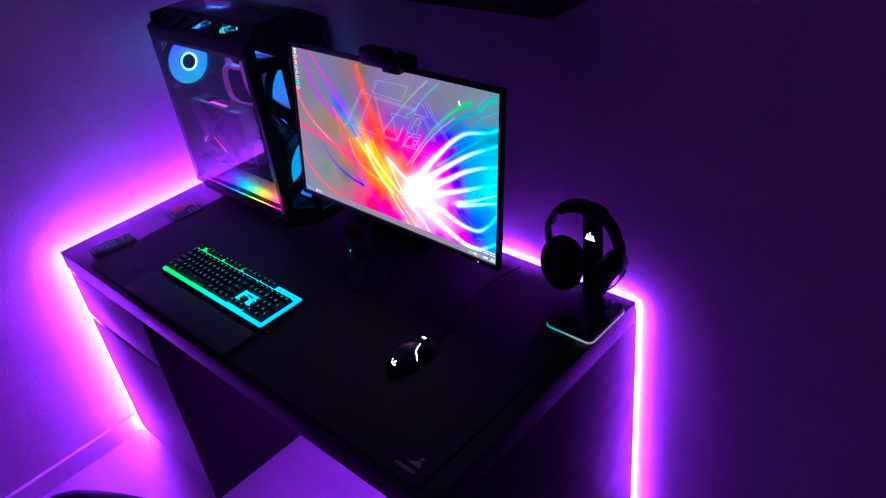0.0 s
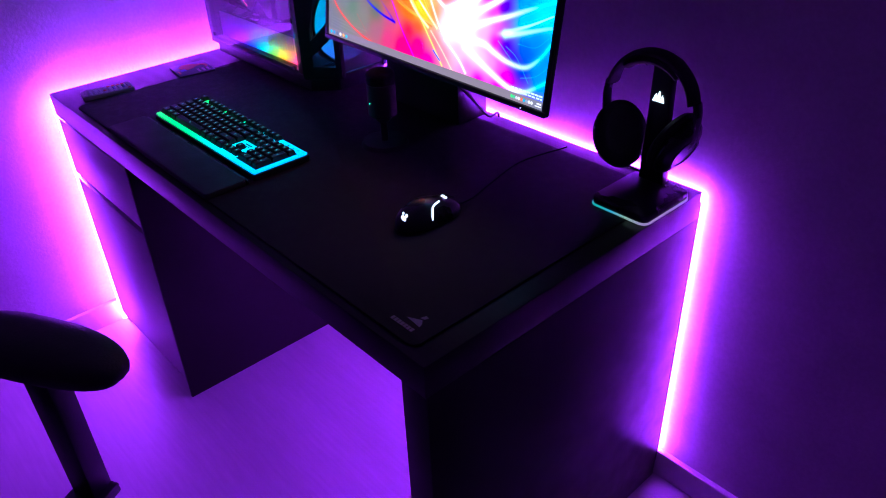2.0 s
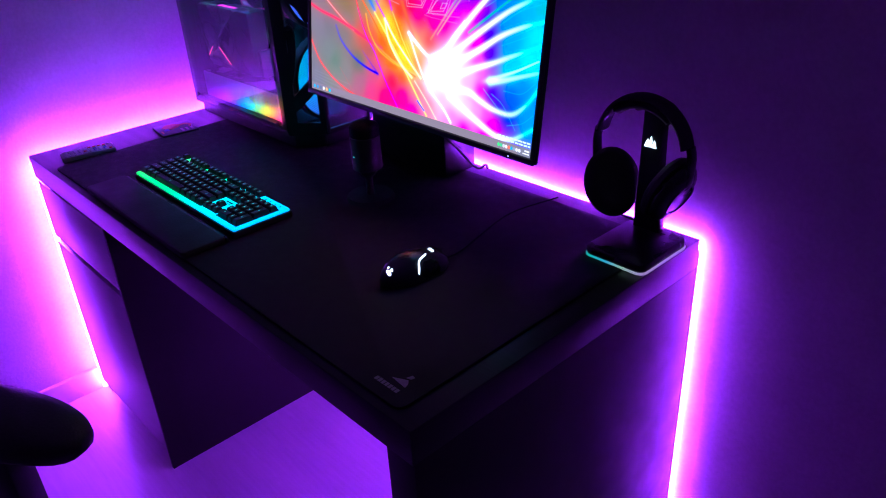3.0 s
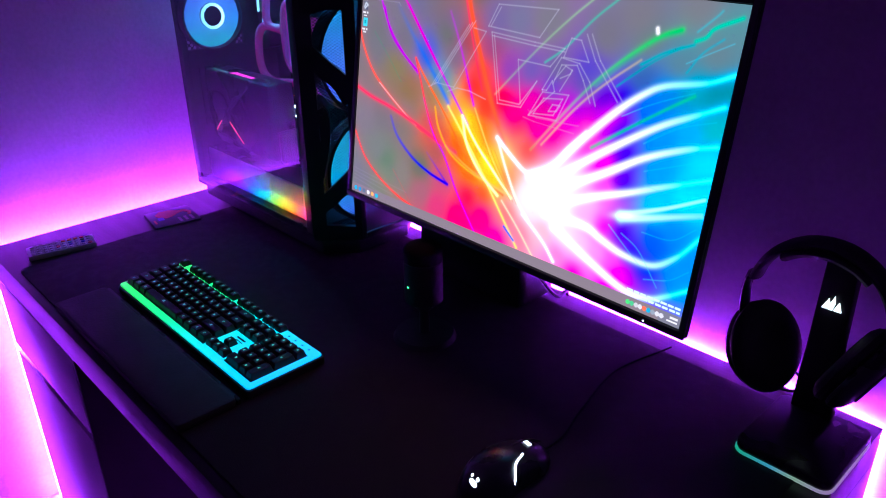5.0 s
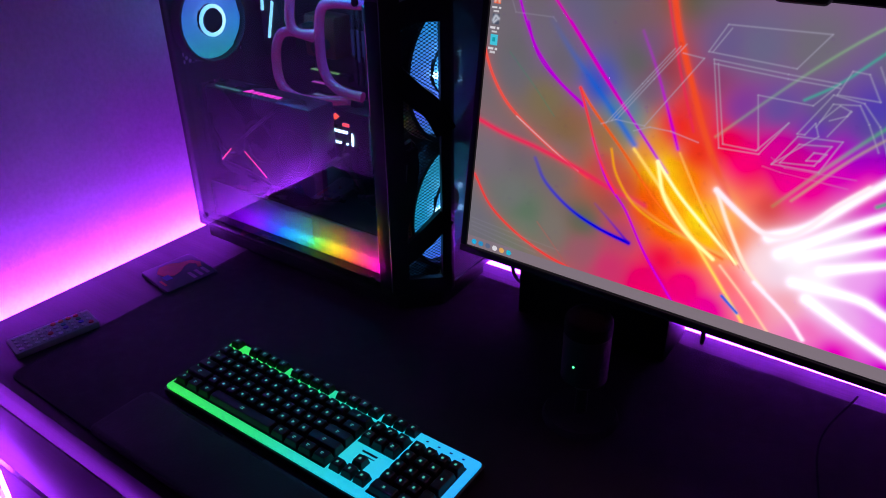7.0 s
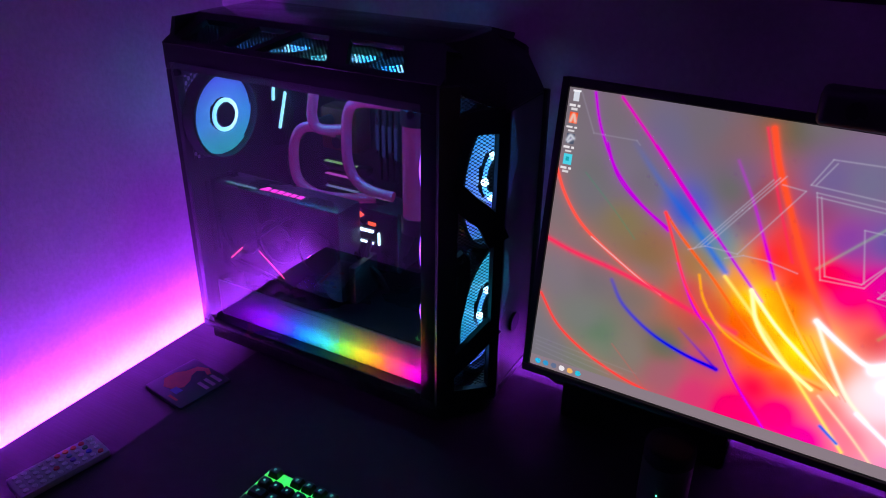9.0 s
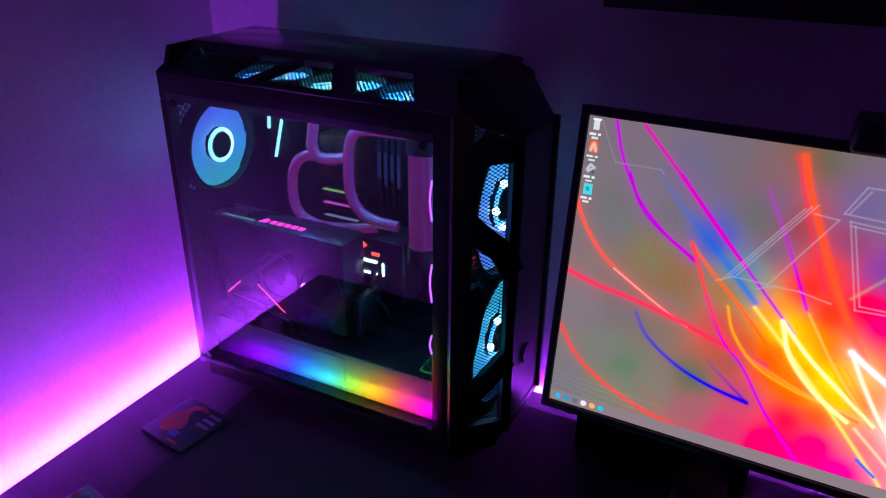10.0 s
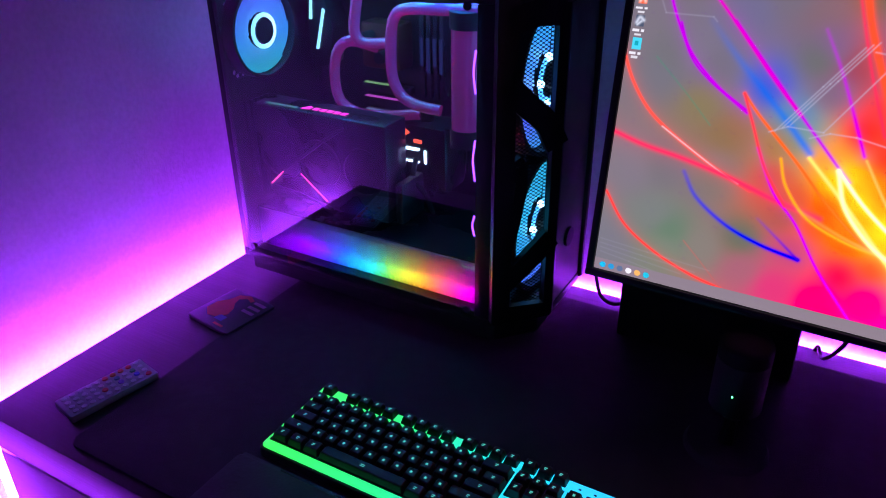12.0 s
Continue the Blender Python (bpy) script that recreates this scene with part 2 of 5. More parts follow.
# strips of diodes stuck along the hidden edges of the desk
strip = thing("led_strip", "glowing violet LED strip stuck round the hidden desk edges", "light strip")
part("side_run", box(DX0 - 0.041, DX0 - 0.029, DY + 0.014, -0.02, DZ - 0.047, DZ - 0.035, 0.003), STRIP, strip)
part("front_drop", box(DX0 - 0.039, DX0 - 0.029, DY + 0.006, DY + 0.018, 0.012, DZ - 0.028, 0.003), STRIP, strip)
part("back_run", box(0.04, DX - 0.016, 0.0060, 0.0080, DZ - 0.021, DZ - 0.009), STRIP_BACK, strip)
part("back_drop", box(DX - 0.013, DX - 0.0015, 0.0060, 0.0085, 0.05, DZ - 0.009), STRIP_BACK, strip)
part("batten", box(DX0 - 0.0290, DX0 - 0.0003, DY + 0.012, -0.02, DZ - 0.054, DZ - 0.046), BLACK, strip, "thin black carrier")
part("batten", box(DX0 - 0.0290, DX0 - 0.0003, DY + 0.016, DY + 0.0195, 0.010, DZ - 0.048), BLACK, strip, "thin black carrier")
part("batten", box(0.04, DX - 0.005, 0.0002, 0.0060, DZ - 0.024, DZ - 0.006), BLACK, strip, "thin black carrier")
part("batten", box(DX - 0.020, DX - 0.001, 0.0002, 0.0060, 0.045, DZ - 0.024), BLACK, strip, "thin black carrier")
# unseen run, added below the desktop to brighten the floor there
part("added_floor_run", box(0.80, DX - 0.07, -0.077, -0.061, DZ - 0.0570, DZ - 0.0555), STRIP_BACK, strip)

mat = thing("desk_mat", "large black cloth desk mat with stitched edge", "desk mat", (0.165, -0.635, DZ))
part("cloth", slab(0.168, 1.372, -0.636, -0.045, DZ, DZ + 0.004, 0.015, 0.001), CLOTH, mat)

# ---- monitor ----
TILT = radians(8.0)
SW, SH, U0 = 0.595, 0.334, 0.027
monitor = thing("monitor", "black widescreen monitor showing a bright abstract light wallpaper", "monitor", (0.95, -0.2, DZ + 0.004))
LEAN = 0.011
MON = Matrix.Translation((0.652, -0.2505, 0.905)) @ Matrix.Rotation(-TILT, 4, "X") @ Matrix.Translation((SW, 0, 0.006)) @ Matrix.Rotation(LEAN, 4, "Y") @ Matrix.Translation((-SW, 0, 0))


def mon(bm):
    bm.transform(MON)
    return bm


part("casing", mon(box(U0 * SW - 0.009, SW + 0.008, 0.001, 0.010, -0.0100, SH + 0.010, 0.003)), BLACK, monitor)
part("rear_cover", mon(box(0.07, SW - 0.06, 0.010, 0.040, 0.02, SH - 0.05, 0.012)), BLACK, monitor)
part("chin", mon(box(U0 * SW - 0.009, SW + 0.008, -0.004, 0.001, -0.0100, -0.001, 0.0015)), BLACK, monitor)
for b in (box(U0 * SW - 0.009, U0 * SW - 0.0005, -0.003, 0.001, -0.001, SH + 0.010, 0.001),
          box(SW + 0.0005, SW + 0.008, -0.003, 0.001, -0.001, SH + 0.010, 0.001),
          box(U0 * SW - 0.0005, SW + 0.0005, -0.003, 0.001, SH + 0.001, SH + 0.010, 0.001)):
    part("bezel", mon(b), BLACK, monitor)
part("stand", box(0.665, 0.897, -0.105, -0.02, DZ + 0.004, 1.06, 0.004), BLACK, monitor)
part("bracket", box(0.70, 0.98, -0.19, -0.10, 0.98, 1.06, 0.004), BLACK, monitor)
part("power_light", mon(box(0.553, 0.5545, -0.0055, -0.004, -0.0065, -0.0050)), glowing("power_dot", (0.8, 0.9, 1.0), 3.0), monitor)


class Picture:
    """The wallpaper that the screen shows: soft fields and thin bright lines, worked out for every point of a fine grid."""

    def __init__(self, nu, nv):
        self.nu, self.nv, self.marks = nu, nv, []
        u, v = np.meshgrid(np.linspace(U0, 1, nu), np.linspace(0, 1, nv))
        self.u, self.v, self.x = u, v, u * SW / SH
        self.c = np.zeros((nv, nu, 3))

    def field(self, u, v, ru, rv, turn, colour, amount):
        a = radians(turn)
        dx, dy = (self.u - u) * SW / SH, self.v - v
        p, q = dx * math.cos(a) + dy * math.sin(a), -dx * math.sin(a) + dy * math.cos(a)
        k = amount * np.exp(-(p / ru) ** 2 - (q / rv) ** 2)
        self.c += (np.array(colour) - self.c) * np.clip(k, 0, 1)[..., None]

    def line(self, pts, wide, colour, power, halo=0.15, fade=(1, 1), steps=6, taper=1.0):
        pts = [p.to_tuple() for p in curve_points([(u * SW / SH, v, 0) for u, v in pts], steps)]
        room = 3.2 * wide * max(1, taper) + (16 * wide if halo else 0)
        xs, ys = [p[0] for p in pts], [p[1] for p in pts]
        i0, i1 = np.searchsorted(self.x[0], (min(xs) - room, max(xs) + room))
        j0, j1 = np.searchsorted(self.v[:, 0], (min(ys) - room, max(ys) + room))
        gx, gv = self.x[j0:j1, i0:i1], self.v[j0:j1, i0:i1]
        best = np.full(gx.shape, 9.0)
        along = np.zeros(gx.shape)
        n = len(pts) - 1
        for i in range(n):
            ax, ay, bx, by = pts[i][0], pts[i][1], pts[i + 1][0], pts[i + 1][1]
            ex, ey = bx - ax, by - ay
            t = np.clip(((gx - ax) * ex + (gv - ay) * ey) / (ex * ex + ey * ey + 1e-12), 0, 1)
            d = np.hypot(gx - ax - t * ex, gv - ay - t * ey)
            near = d < best
            best = np.where(near, d, best)
            along = np.where(near, (i + t) / n, along)
        width = wide * (1 + (taper - 1) * (1 - along) ** 2)
        k = (np.exp(-(best / width) ** 2) + halo * np.exp(-best / (3.5 * wide))) * (fade[0] + (fade[1] - fade[0]) * along) * power
        self.c[j0:j1, i0:i1] += (np.array(colour) - self.c[j0:j1, i0:i1]) * np.clip(k, 0, 1)[..., None]

    def thin(self, pts, colour=(0.50, 0.50, 0.60), power=0.4, wide=0.0024):
        for a, b in zip(pts, pts[1:]):
            self.line([a, b], wide, colour, power, 0.0, steps=1)

    def block(self, u0, u1, v0, v1, colour):
        m = (self.u >= u0) & (self.u <= u1) & (self.v >= v0) & (self.v <= v1)
        self.c[m] = colour

    def tones(self, marks, gain):
        """Remember colours (display values) at places of the screen."""
        for u, v, code in marks:
            rgb = np.array([int(code[i:i + 2], 16) / 255 for i in (0, 2, 4)]) ** 2.2 * gain
            self.marks.append((u, v, rgb * (1.2 if code == "ffffff" else 1.0)))

    def blend(self):
        """Blend the remembered tones smoothly over the whole screen."""
        total, weight = np.zeros(self.c.shape), np.zeros(self.u.shape)
        for u, v, rgb in self.marks:
            w = 1 / (((self.u - u) * SW / SH) ** 2 + (self.v - v) ** 2 + 0.0022) ** 2.0
            total += w[..., None] * rgb
            weight += w
        self.c = total / weight[..., None]

    def disc(self, u, v, r, colour):
        self.c[np.hypot((self.u - u) * SW / SH, self.v - v) < r] = colour

    def words(self, u0, u1, v0, v1, colour):
        """A line of writing too small to read: short bars with gaps."""
        while u0 < u1 - 0.004:
            self.block(u0, min(u0 + 0.012, u1), v0, v1, colour)
            u0 += 0.0145


pic = Picture(900, 506)
# soft coloured clouds: tones laid out over the screen and blended
pic.tones([(0.036, 0.799, "6e696e"), (0.087, 0.693, "69696e"), (0.069, 0.374, "736e73"), (0.125, 0.233, "6e736e"), (0.176, 0.615, "786e50"), (0.231, 0.545, "8c644b"), (0.310, 0.427, "be5046"), (0.213, 0.432, "786e69"), (0.154, 0.146, "6e7869"), (0.217, 0.162, "787369"), (0.293, 0.121, "965f69"), (0.359, 0.221, "b45064"), (0.346, 0.085, "c8466e"), (0.422, 0.068, "eb286e"), (0.446, 0.176, "eb3250"), (0.496, 0.114, "f0287d")], 1.12)
pic.tones([(0.545, 0.053, "e62896"), (0.492, 0.218, "fa463c"), (0.386, 0.312, "eb5a32"), (0.344, 0.367, "c8503c"), (0.299, 0.526, "966e3c"), (0.331, 0.552, "8c6e32"), (0.322, 0.612, "2882a0"), (0.340, 0.562, "30a090"), (0.273, 0.688, "325ab4"), (0.152, 0.768, "6e6973"), (0.367, 0.702, "6e5f6e"), (0.354, 0.817, "6e5a78"), (0.445, 0.660, "dc4646"), (0.425, 0.600, "f03c28"), (0.464, 0.757, "82466e"), (0.475, 0.846, "645f87")], 1.12)
pic.tones([(0.530, 0.860, "696982"), (0.607, 0.878, "6e6c73"), (0.525, 0.687, "784696"), (0.579, 0.705, "5f5596"), (0.510, 0.578, "f01e50"), (0.469, 0.535, "e63c32"), (0.546, 0.527, "ff1e82"), (0.596, 0.586, "dc1e96"), (0.621, 0.507, "ff1496"), (0.572, 0.445, "ff7864"), (0.593, 0.428, "c83c3c"), (0.677, 0.582, "dc1eb4"), (0.638, 0.665, "5a46aa"), (0.715, 0.739, "5046aa"), (0.703, 0.617, "961ebe"), (0.413, 0.456, "ffd200")], 1.12)
pic.tones([(0.446, 0.385, "ffe000"), (0.487, 0.326, "ffe41e"), (0.517, 0.276, "ffd232"), (0.376, 0.519, "f09614"), (0.438, 0.352, "ff5a00"), (0.406, 0.366, "f0501e"), (0.482, 0.430, "fa6e28"), (0.535, 0.386, "ffbe3c"), (0.547, 0.293, "fa6e3c"), (0.450, 0.285, "fa5a28"), (0.564, 0.157, "ff6e6e"), (0.602, 0.106, "ff788c"), (0.614, 0.245, "ffe6e6"), (0.042, 0.106, "6e6e73")], 1.12)
pic.tones([(0.651, 0.283, "ffffff"), (0.696, 0.237, "ffffff"), (0.760, 0.309, "ffb8fa"), (0.764, 0.242, "ffb4fa"), (0.761, 0.143, "ffc4fa"), (0.639, 0.240, "ffe8f4"), (0.713, 0.352, "fff0ff"), (0.727, 0.166, "ffdcff"), (0.802, 0.144, "ff9cf8"), (0.663, 0.143, "ffb0b8"), (0.705, 0.078, "ff78c0"), (0.833, 0.139, "ff64f0"), (0.785, 0.453, "ff14dc"), (0.801, 0.244, "e60ae6"), (0.729, 0.544, "ff1eb4"), (0.778, 0.611, "f014dc")], 1.0)
pic.tones([(0.854, 0.092, "f014dc"), (0.753, 0.046, "f01ebe"), (0.792, 0.369, "ff64f4"), (0.821, 0.489, "1414e6"), (0.806, 0.576, "1e14dc"), (0.828, 0.413, "281ee6"), (0.847, 0.243, "0a14c8"), (0.873, 0.192, "0a28d2"), (0.907, 0.148, "0a3cdc"), (0.801, 0.678, "0a14c8"), (0.762, 0.659, "3c1ebe"), (0.860, 0.659, "006ee6"), (0.890, 0.568, "008cf0"), (0.904, 0.469, "0096f5"), (0.960, 0.423, "00dcff"), (0.911, 0.364, "00c8ff")], 1.0)
pic.tones([(0.945, 0.305, "0082e6"), (0.918, 0.256, "005adc"), (0.982, 0.170, "008cdc"), (0.982, 0.538, "00d2eb"), (0.982, 0.637, "00aaaa"), (0.946, 0.622, "00a0d7"), (0.973, 0.744, "0a828c"), (0.934, 0.751, "1496aa"), (0.885, 0.712, "0078c8"), (0.805, 0.928, "737076"), (0.915, 0.978, "737378"), (0.979, 0.928, "5a8287"), (0.955, 0.858, "64787d"), (0.902, 0.815, "5a7882"), (0.830, 0.750, "3c5a96"), (0.709, 0.695, "5a5096")], 1.0)
pic.tones([(0.645, 0.722, "646082"), (0.744, 0.857, "6e6c73"), (0.830, 0.864, "696e73"), (0.611, 0.562, "c82882"), (0.651, 0.510, "fa1e96"), (0.563, 0.490, "fa3c64"), (0.840, 0.011, "dc14c8"), (0.893, -0.019, "2840c8")], 1.0)
pic.tones([(0.109, 0.970, "706b70"), (0.101, 0.740, "6c6c6c"), (0.182, 0.733, "6e6a70"), (0.219, 0.889, "6a6880"), (0.278, 0.951, "6e6870"), (0.328, 0.919, "786468"), (0.342, 0.786, "5c6a5c"), (0.389, 0.980, "46604c"), (0.437, 1.049, "6e6c70"), (0.129, 0.400, "6e6e70"), (0.212, 0.402, "6e7064"), (0.155, 0.189, "5c7860"), (0.342, 0.323, "8c5a50"), (0.283, 0.220, "606c50"), (0.390, 0.771, "8c4650"), (0.219, 0.527, "7c6c4c")], 1.0)
pic.blend()
# rays of white and cyan light
for pts in (
        [(0.611, 0.334), (0.665, 0.393), (0.732, 0.525), (0.793, 0.636), (0.841, 0.705), (0.881, 0.742), (0.954, 0.772), (0.998, 0.806)],
        [(0.633, 0.292), (0.725, 0.423), (0.808, 0.53), (0.883, 0.617), (0.939, 0.667), (0.992, 0.713)],
        [(0.666, 0.3), (0.785, 0.42), (0.864, 0.507), (0.939, 0.565), (0.995, 0.596)],
        [(0.702, 0.276), (0.777, 0.336), (0.846, 0.383), (0.91, 0.432), (0.996, 0.495)],
        [(0.665, 0.219), (0.761, 0.223), (0.805, 0.198), (0.857, 0.173), (0.921, 0.172), (0.965, 0.226), (1.001, 0.31)],
        [(0.692, 0.18), (0.787, 0.107), (0.873, 0.054), (0.928, 0.058), (0.96, 0.087), (0.999, 0.134)],
):
    pic.line(pts, 0.020, (0.0, 0.45, 0.85), 0.6, 0.0, (-0.4, 0.9))
    pic.line(pts, 0.0085, (0.10, 0.95, 1.0), 1.0, 0.0, (0.2, 1.0))
    pic.line(pts, 0.0095, (1.4, 1.3, 1.4), 1.0, 0.0, (1.6, -0.25), taper=1.7)
pic.line([(0.84, 0.298), (0.891, 0.32), (0.994, 0.381)], 0.01, (0.5, 1.0, 1.0), 1.2, 0, (1.5, 0.3), taper=1.6)
pic.line([(0.839, 0.304), (0.888, 0.341), (0.934, 0.377), (0.994, 0.432)], 0.006, (0.5, 1.0, 1.0), 1.0, 0, (1.3, 0.6), taper=1.6)
pic.field(0.848, 0.305, 0.041, 0.012, 14, (1.0, 1.3, 1.4), 1.0)
pic.line([(0.804, 0.622), (0.865, 0.683), (0.936, 0.737)], 0.0022, (0.1, 0.6, 0.75), 0.35, 0)
pic.line([(0.896, 0.158), (0.852, 0.212), (0.817, 0.257)], 0.0022, (0.1, 0.6, 0.75), 0.35, 0)
pic.line([(0.94, 0.105), (0.89, 0.204), (0.847, 0.243)], 0.0022, (0.1, 0.6, 0.75), 0.35, 0)
pic.line([(0.876, 0.423), (0.928, 0.42), (0.995, 0.45)], 0.0022, (0.1, 0.6, 0.75), 0.35, 0)
pic.line([(0.858, 0.553), (0.922, 0.626), (0.984, 0.666)], 0.0022, (0.1, 0.6, 0.75), 0.35, 0)
pic.line([(0.87, 0.467), (0.938, 0.516), (0.994, 0.556)], 0.0022, (0.1, 0.6, 0.75), 0.35, 0)
pic.line([(0.889, 0.27), (0.949, 0.276), (0.99, 0.334)], 0.0022, (0.1, 0.6, 0.75), 0.35, 0)
pic.line([(0.911, 0.117), (0.96, 0.145), (0.994, 0.195)], 0.0022, (0.1, 0.6, 0.75), 0.35, 0)
pic.line([(0.909, 0.817), (0.948, 0.856), (0.985, 0.892)], 0.0022, (0.1, 0.6, 0.75), 0.35, 0)
# red, violet and blue threads on the dark side
pic.line([(0.02, 0.75), (0.047, 0.652), (0.087, 0.564), (0.146, 0.491), (0.213, 0.425), (0.277, 0.375)], 0.005, (1.0, 0.13, 0.1), 1.0, 0.25)
pic.line([(0.111, 0.526), (0.157, 0.48), (0.213, 0.425), (0.256, 0.389)], 0.0024, (0.7, 0.6, 0.6), 0.8, 0)
pic.line([(0.024, 0.487), (0.084, 0.458), (0.161, 0.435), (0.246, 0.4), (0.316, 0.362), (0.393, 0.33)], 0.0096, (0.9, 0.06, 0.13), 0.75, 0.25)
pic.line([(0.029, 0.282), (0.072, 0.182), (0.135, 0.11), (0.205, 0.062), (0.265, 0.038)], 0.0048, (1.0, 0.09, 0.08), 0.85, 0.25)
pic.line([(0.185, 0.17), (0.228, 0.101), (0.265, 0.038)], 0.0024, (0.5, 0.12, 0.1), 0.5, 0)
pic.line([(0.163, 0.396), (0.192, 0.321), (0.25, 0.252), (0.313, 0.212), (0.377, 0.191)], 0.0068, (0.0, 0.01, 0.75), 1.1, 0.1, (0.3, 1))
pic.line([(0.3, 0.293), (0.339, 0.242), (0.377, 0.191)], 0.0048, (0.06, 0.02, 0.6), 0.8, 0.1, (0.2, 1))
pic.line([(0.113, 0.844), (0.138, 0.75), (0.179, 0.682), (0.244, 0.615)], 0.0044, (0.45, 0.03, 0.62), 0.85, 0.12)
pic.line([(0.275, 0.509), (0.314, 0.384), (0.36, 0.299), (0.411, 0.171), (0.48, 0.033)], 0.004, (0.65, 0.03, 0.85), 0.8, 0.15)
pic.line([(0.2, 0.862), (0.252, 0.765), (0.313, 0.651), (0.368, 0.551), (0.422, 0.453)], 0.0052, (0.55, 0.03, 0.7), 0.85, 0.15)
pic.line([(0.336, 0.864), (0.368, 0.768), (0.396, 0.671), (0.433, 0.534)], 0.0052, (0.6, 0.03, 0.8), 0.75, 0.2, (0.3, 1))
pic.line([(0.081, 0.736), (0.144, 0.635), (0.191, 0.553)], 0.0024, (0.05, 0.25, 0.15), 0.4, 0.1)
pic.line([(0.076, 0.994), (0.096, 0.887), (0.135, 0.767), (0.187, 0.677), (0.246, 0.606)], 0.0052, (0.55, 0.03, 0.7), 0.85, 0.15)
pic.line([(0.125, 0.993), (0.196, 0.866), (0.268, 0.729), (0.328, 0.622)], 0.0052, (0.75, 0.03, 0.5), 0.8, 0.15)
pic.line([(0.163, 0.857), (0.215, 0.76), (0.295, 0.625), (0.355, 0.518)], 0.0112, (0.0, 0.16, 0.75), 0.7, 0.15, (0.1, 1))
# the orange beam and the flames
pic.line([(0.378, 0.972), (0.397, 0.877), (0.431, 0.747), (0.467, 0.615), (0.505, 0.496), (0.54, 0.402)], 0.0104, (0.95, 0.12, 0.06), 0.85, 0.4)
pic.line([(0.368, 0.971), (0.388, 0.875), (0.414, 0.755), (0.453, 0.597)], 0.0048, (0.9, 0.06, 0.12), 0.6, 0.2)
pic.line([(0.236, 0.662), (0.268, 0.601), (0.34, 0.483), (0.406, 0.366), (0.477, 0.269), (0.547, 0.228)], 0.0048, (1.0, 0.16, 0.05), 0.9, 0.1)
pic.line([(0.236, 0.662), (0.259, 0.576), (0.293, 0.45), (0.336, 0.348)], 0.0048, (1.0, 0.08, 0.1), 0.9, 0.1)
pic.line([(0.314, 0.488), (0.332, 0.407), (0.376, 0.322), (0.443, 0.273), (0.504, 0.254)], 0.0044, (1.0, 0.42, 0.06), 0.9, 0.1)
pic.line([(0.36, 0.344), (0.432, 0.29), (0.504, 0.254), (0.57, 0.234)], 0.0056, (1.0, 0.5, 0.15), 0.7, 0.12, (0.3, 1))
pic.line([(0.356, 0.504), (0.42, 0.395), (0.474, 0.297), (0.539, 0.171), (0.603, 0.046)], 0.0056, (1.2, 0.8, 0.2), 0.95, 0.1)
pic.line([(0.403, 0.481), (0.426, 0.376), (0.475, 0.283), (0.532, 0.219)], 0.006, (1.5, 1.35, 0.55), 1.0, 0.05)
pic.line([(0.403, 0.481), (0.454, 0.389), (0.514, 0.304), (0.571, 0.227)], 0.0052, (1.5, 1.35, 0.65), 1.0, 0.05)
pic.line([(0.438, 0.523), (0.474, 0.427), (0.509, 0.344), (0.55, 0.266)], 0.004, (1.1, 0.55, 0.15), 0.7, 0.1)
pic.line([(0.512, 0.437), (0.545, 0.335), (0.586, 0.229), (0.625, 0.166)], 0.006, (1.25, 1.0, 0.75), 1.0, 0.12)
pic.line([(0.512, 0.437), (0.558, 0.383), (0.601, 0.343), (0.636, 0.349), (0.665, 0.391), (0.694, 0.465), (0.733, 0.54)], 0.0072, (1.25, 1.05, 1.05), 1.2, 0.15, (1, 1), taper=1.2)
pic.line([(0.546, 0.205), (0.601, 0.12), (0.65, 0.035)], 0.0048, (1.2, 0.75, 0.5), 0.8, 0.1)
pic.line([(0.607, 0.184), (0.67, 0.108), (0.703, 0.051)], 0.0064, (1.3, 1.1, 1.2), 1.0, 0.15)
pic.line([(0.561, 0.109), (0.592, 0.069)], 0.0056, (0.0, 0.15, 0.8), 0.9, 0.1)
pic.line([(0.488, 0.377), (0.521, 0.308), (0.568, 0.218)], 0.002, (0.8, 0.2, 0.05), 0.4, 0)
pic.line([(0.499, 0.382), (0.533, 0.305), (0.578, 0.215)], 0.002, (0.8, 0.2, 0.05), 0.4, 0)
pic.line([(0.509, 0.387), (0.544, 0.303), (0.587, 0.212)], 0.002, (0.8, 0.2, 0.05), 0.4, 0)
# green threads
pic.line([(0.605, 0.43), (0.681, 0.602), (0.743, 0.728), (0.803, 0.821), (0.859, 0.891), (0.891, 0.912)], 0.0055, (0.1, 0.6, 0.15), 0.7, 0.15, (0.3, 1.2))
pic.line([(0.737, 0.705), (0.789, 0.796), (0.845, 0.875), (0.888, 0.909)], 0.012, (0.0, 0.5, 0.12), 0.75, 0.1, (0.4, 1))
pic.line([(0.63, 0.458), (0.7, 0.613), (0.763, 0.721), (0.822, 0.805)], 0.0045, (0.55, 0.45, 0.25), 0.5, 0.1)
pic.line([(0.824, 0.792), (0.867, 0.839), (0.916, 0.873)], 0.006, (0.0, 0.4, 0.45), 0.6, 0.2)
pic.line([(0.782, 0.712), (0.84, 0.797), (0.895, 0.861)], 0.004, (0.0, 0.35, 0.4), 0.5, 0.2)
pic.line([(0.491, 0.595), (0.585, 0.776), (0.654, 0.895), (0.71, 0.979)], 0.0045, (0.3, 0.55, 0.28), 0.55, 0.1, (0.5, 1))
pic.line([(0.611, 0.743), (0.655, 0.803), (0.71, 0.907), (0.759, 0.981)], 0.0045, (0.05, 0.5, 0.35), 0.55, 0.1)
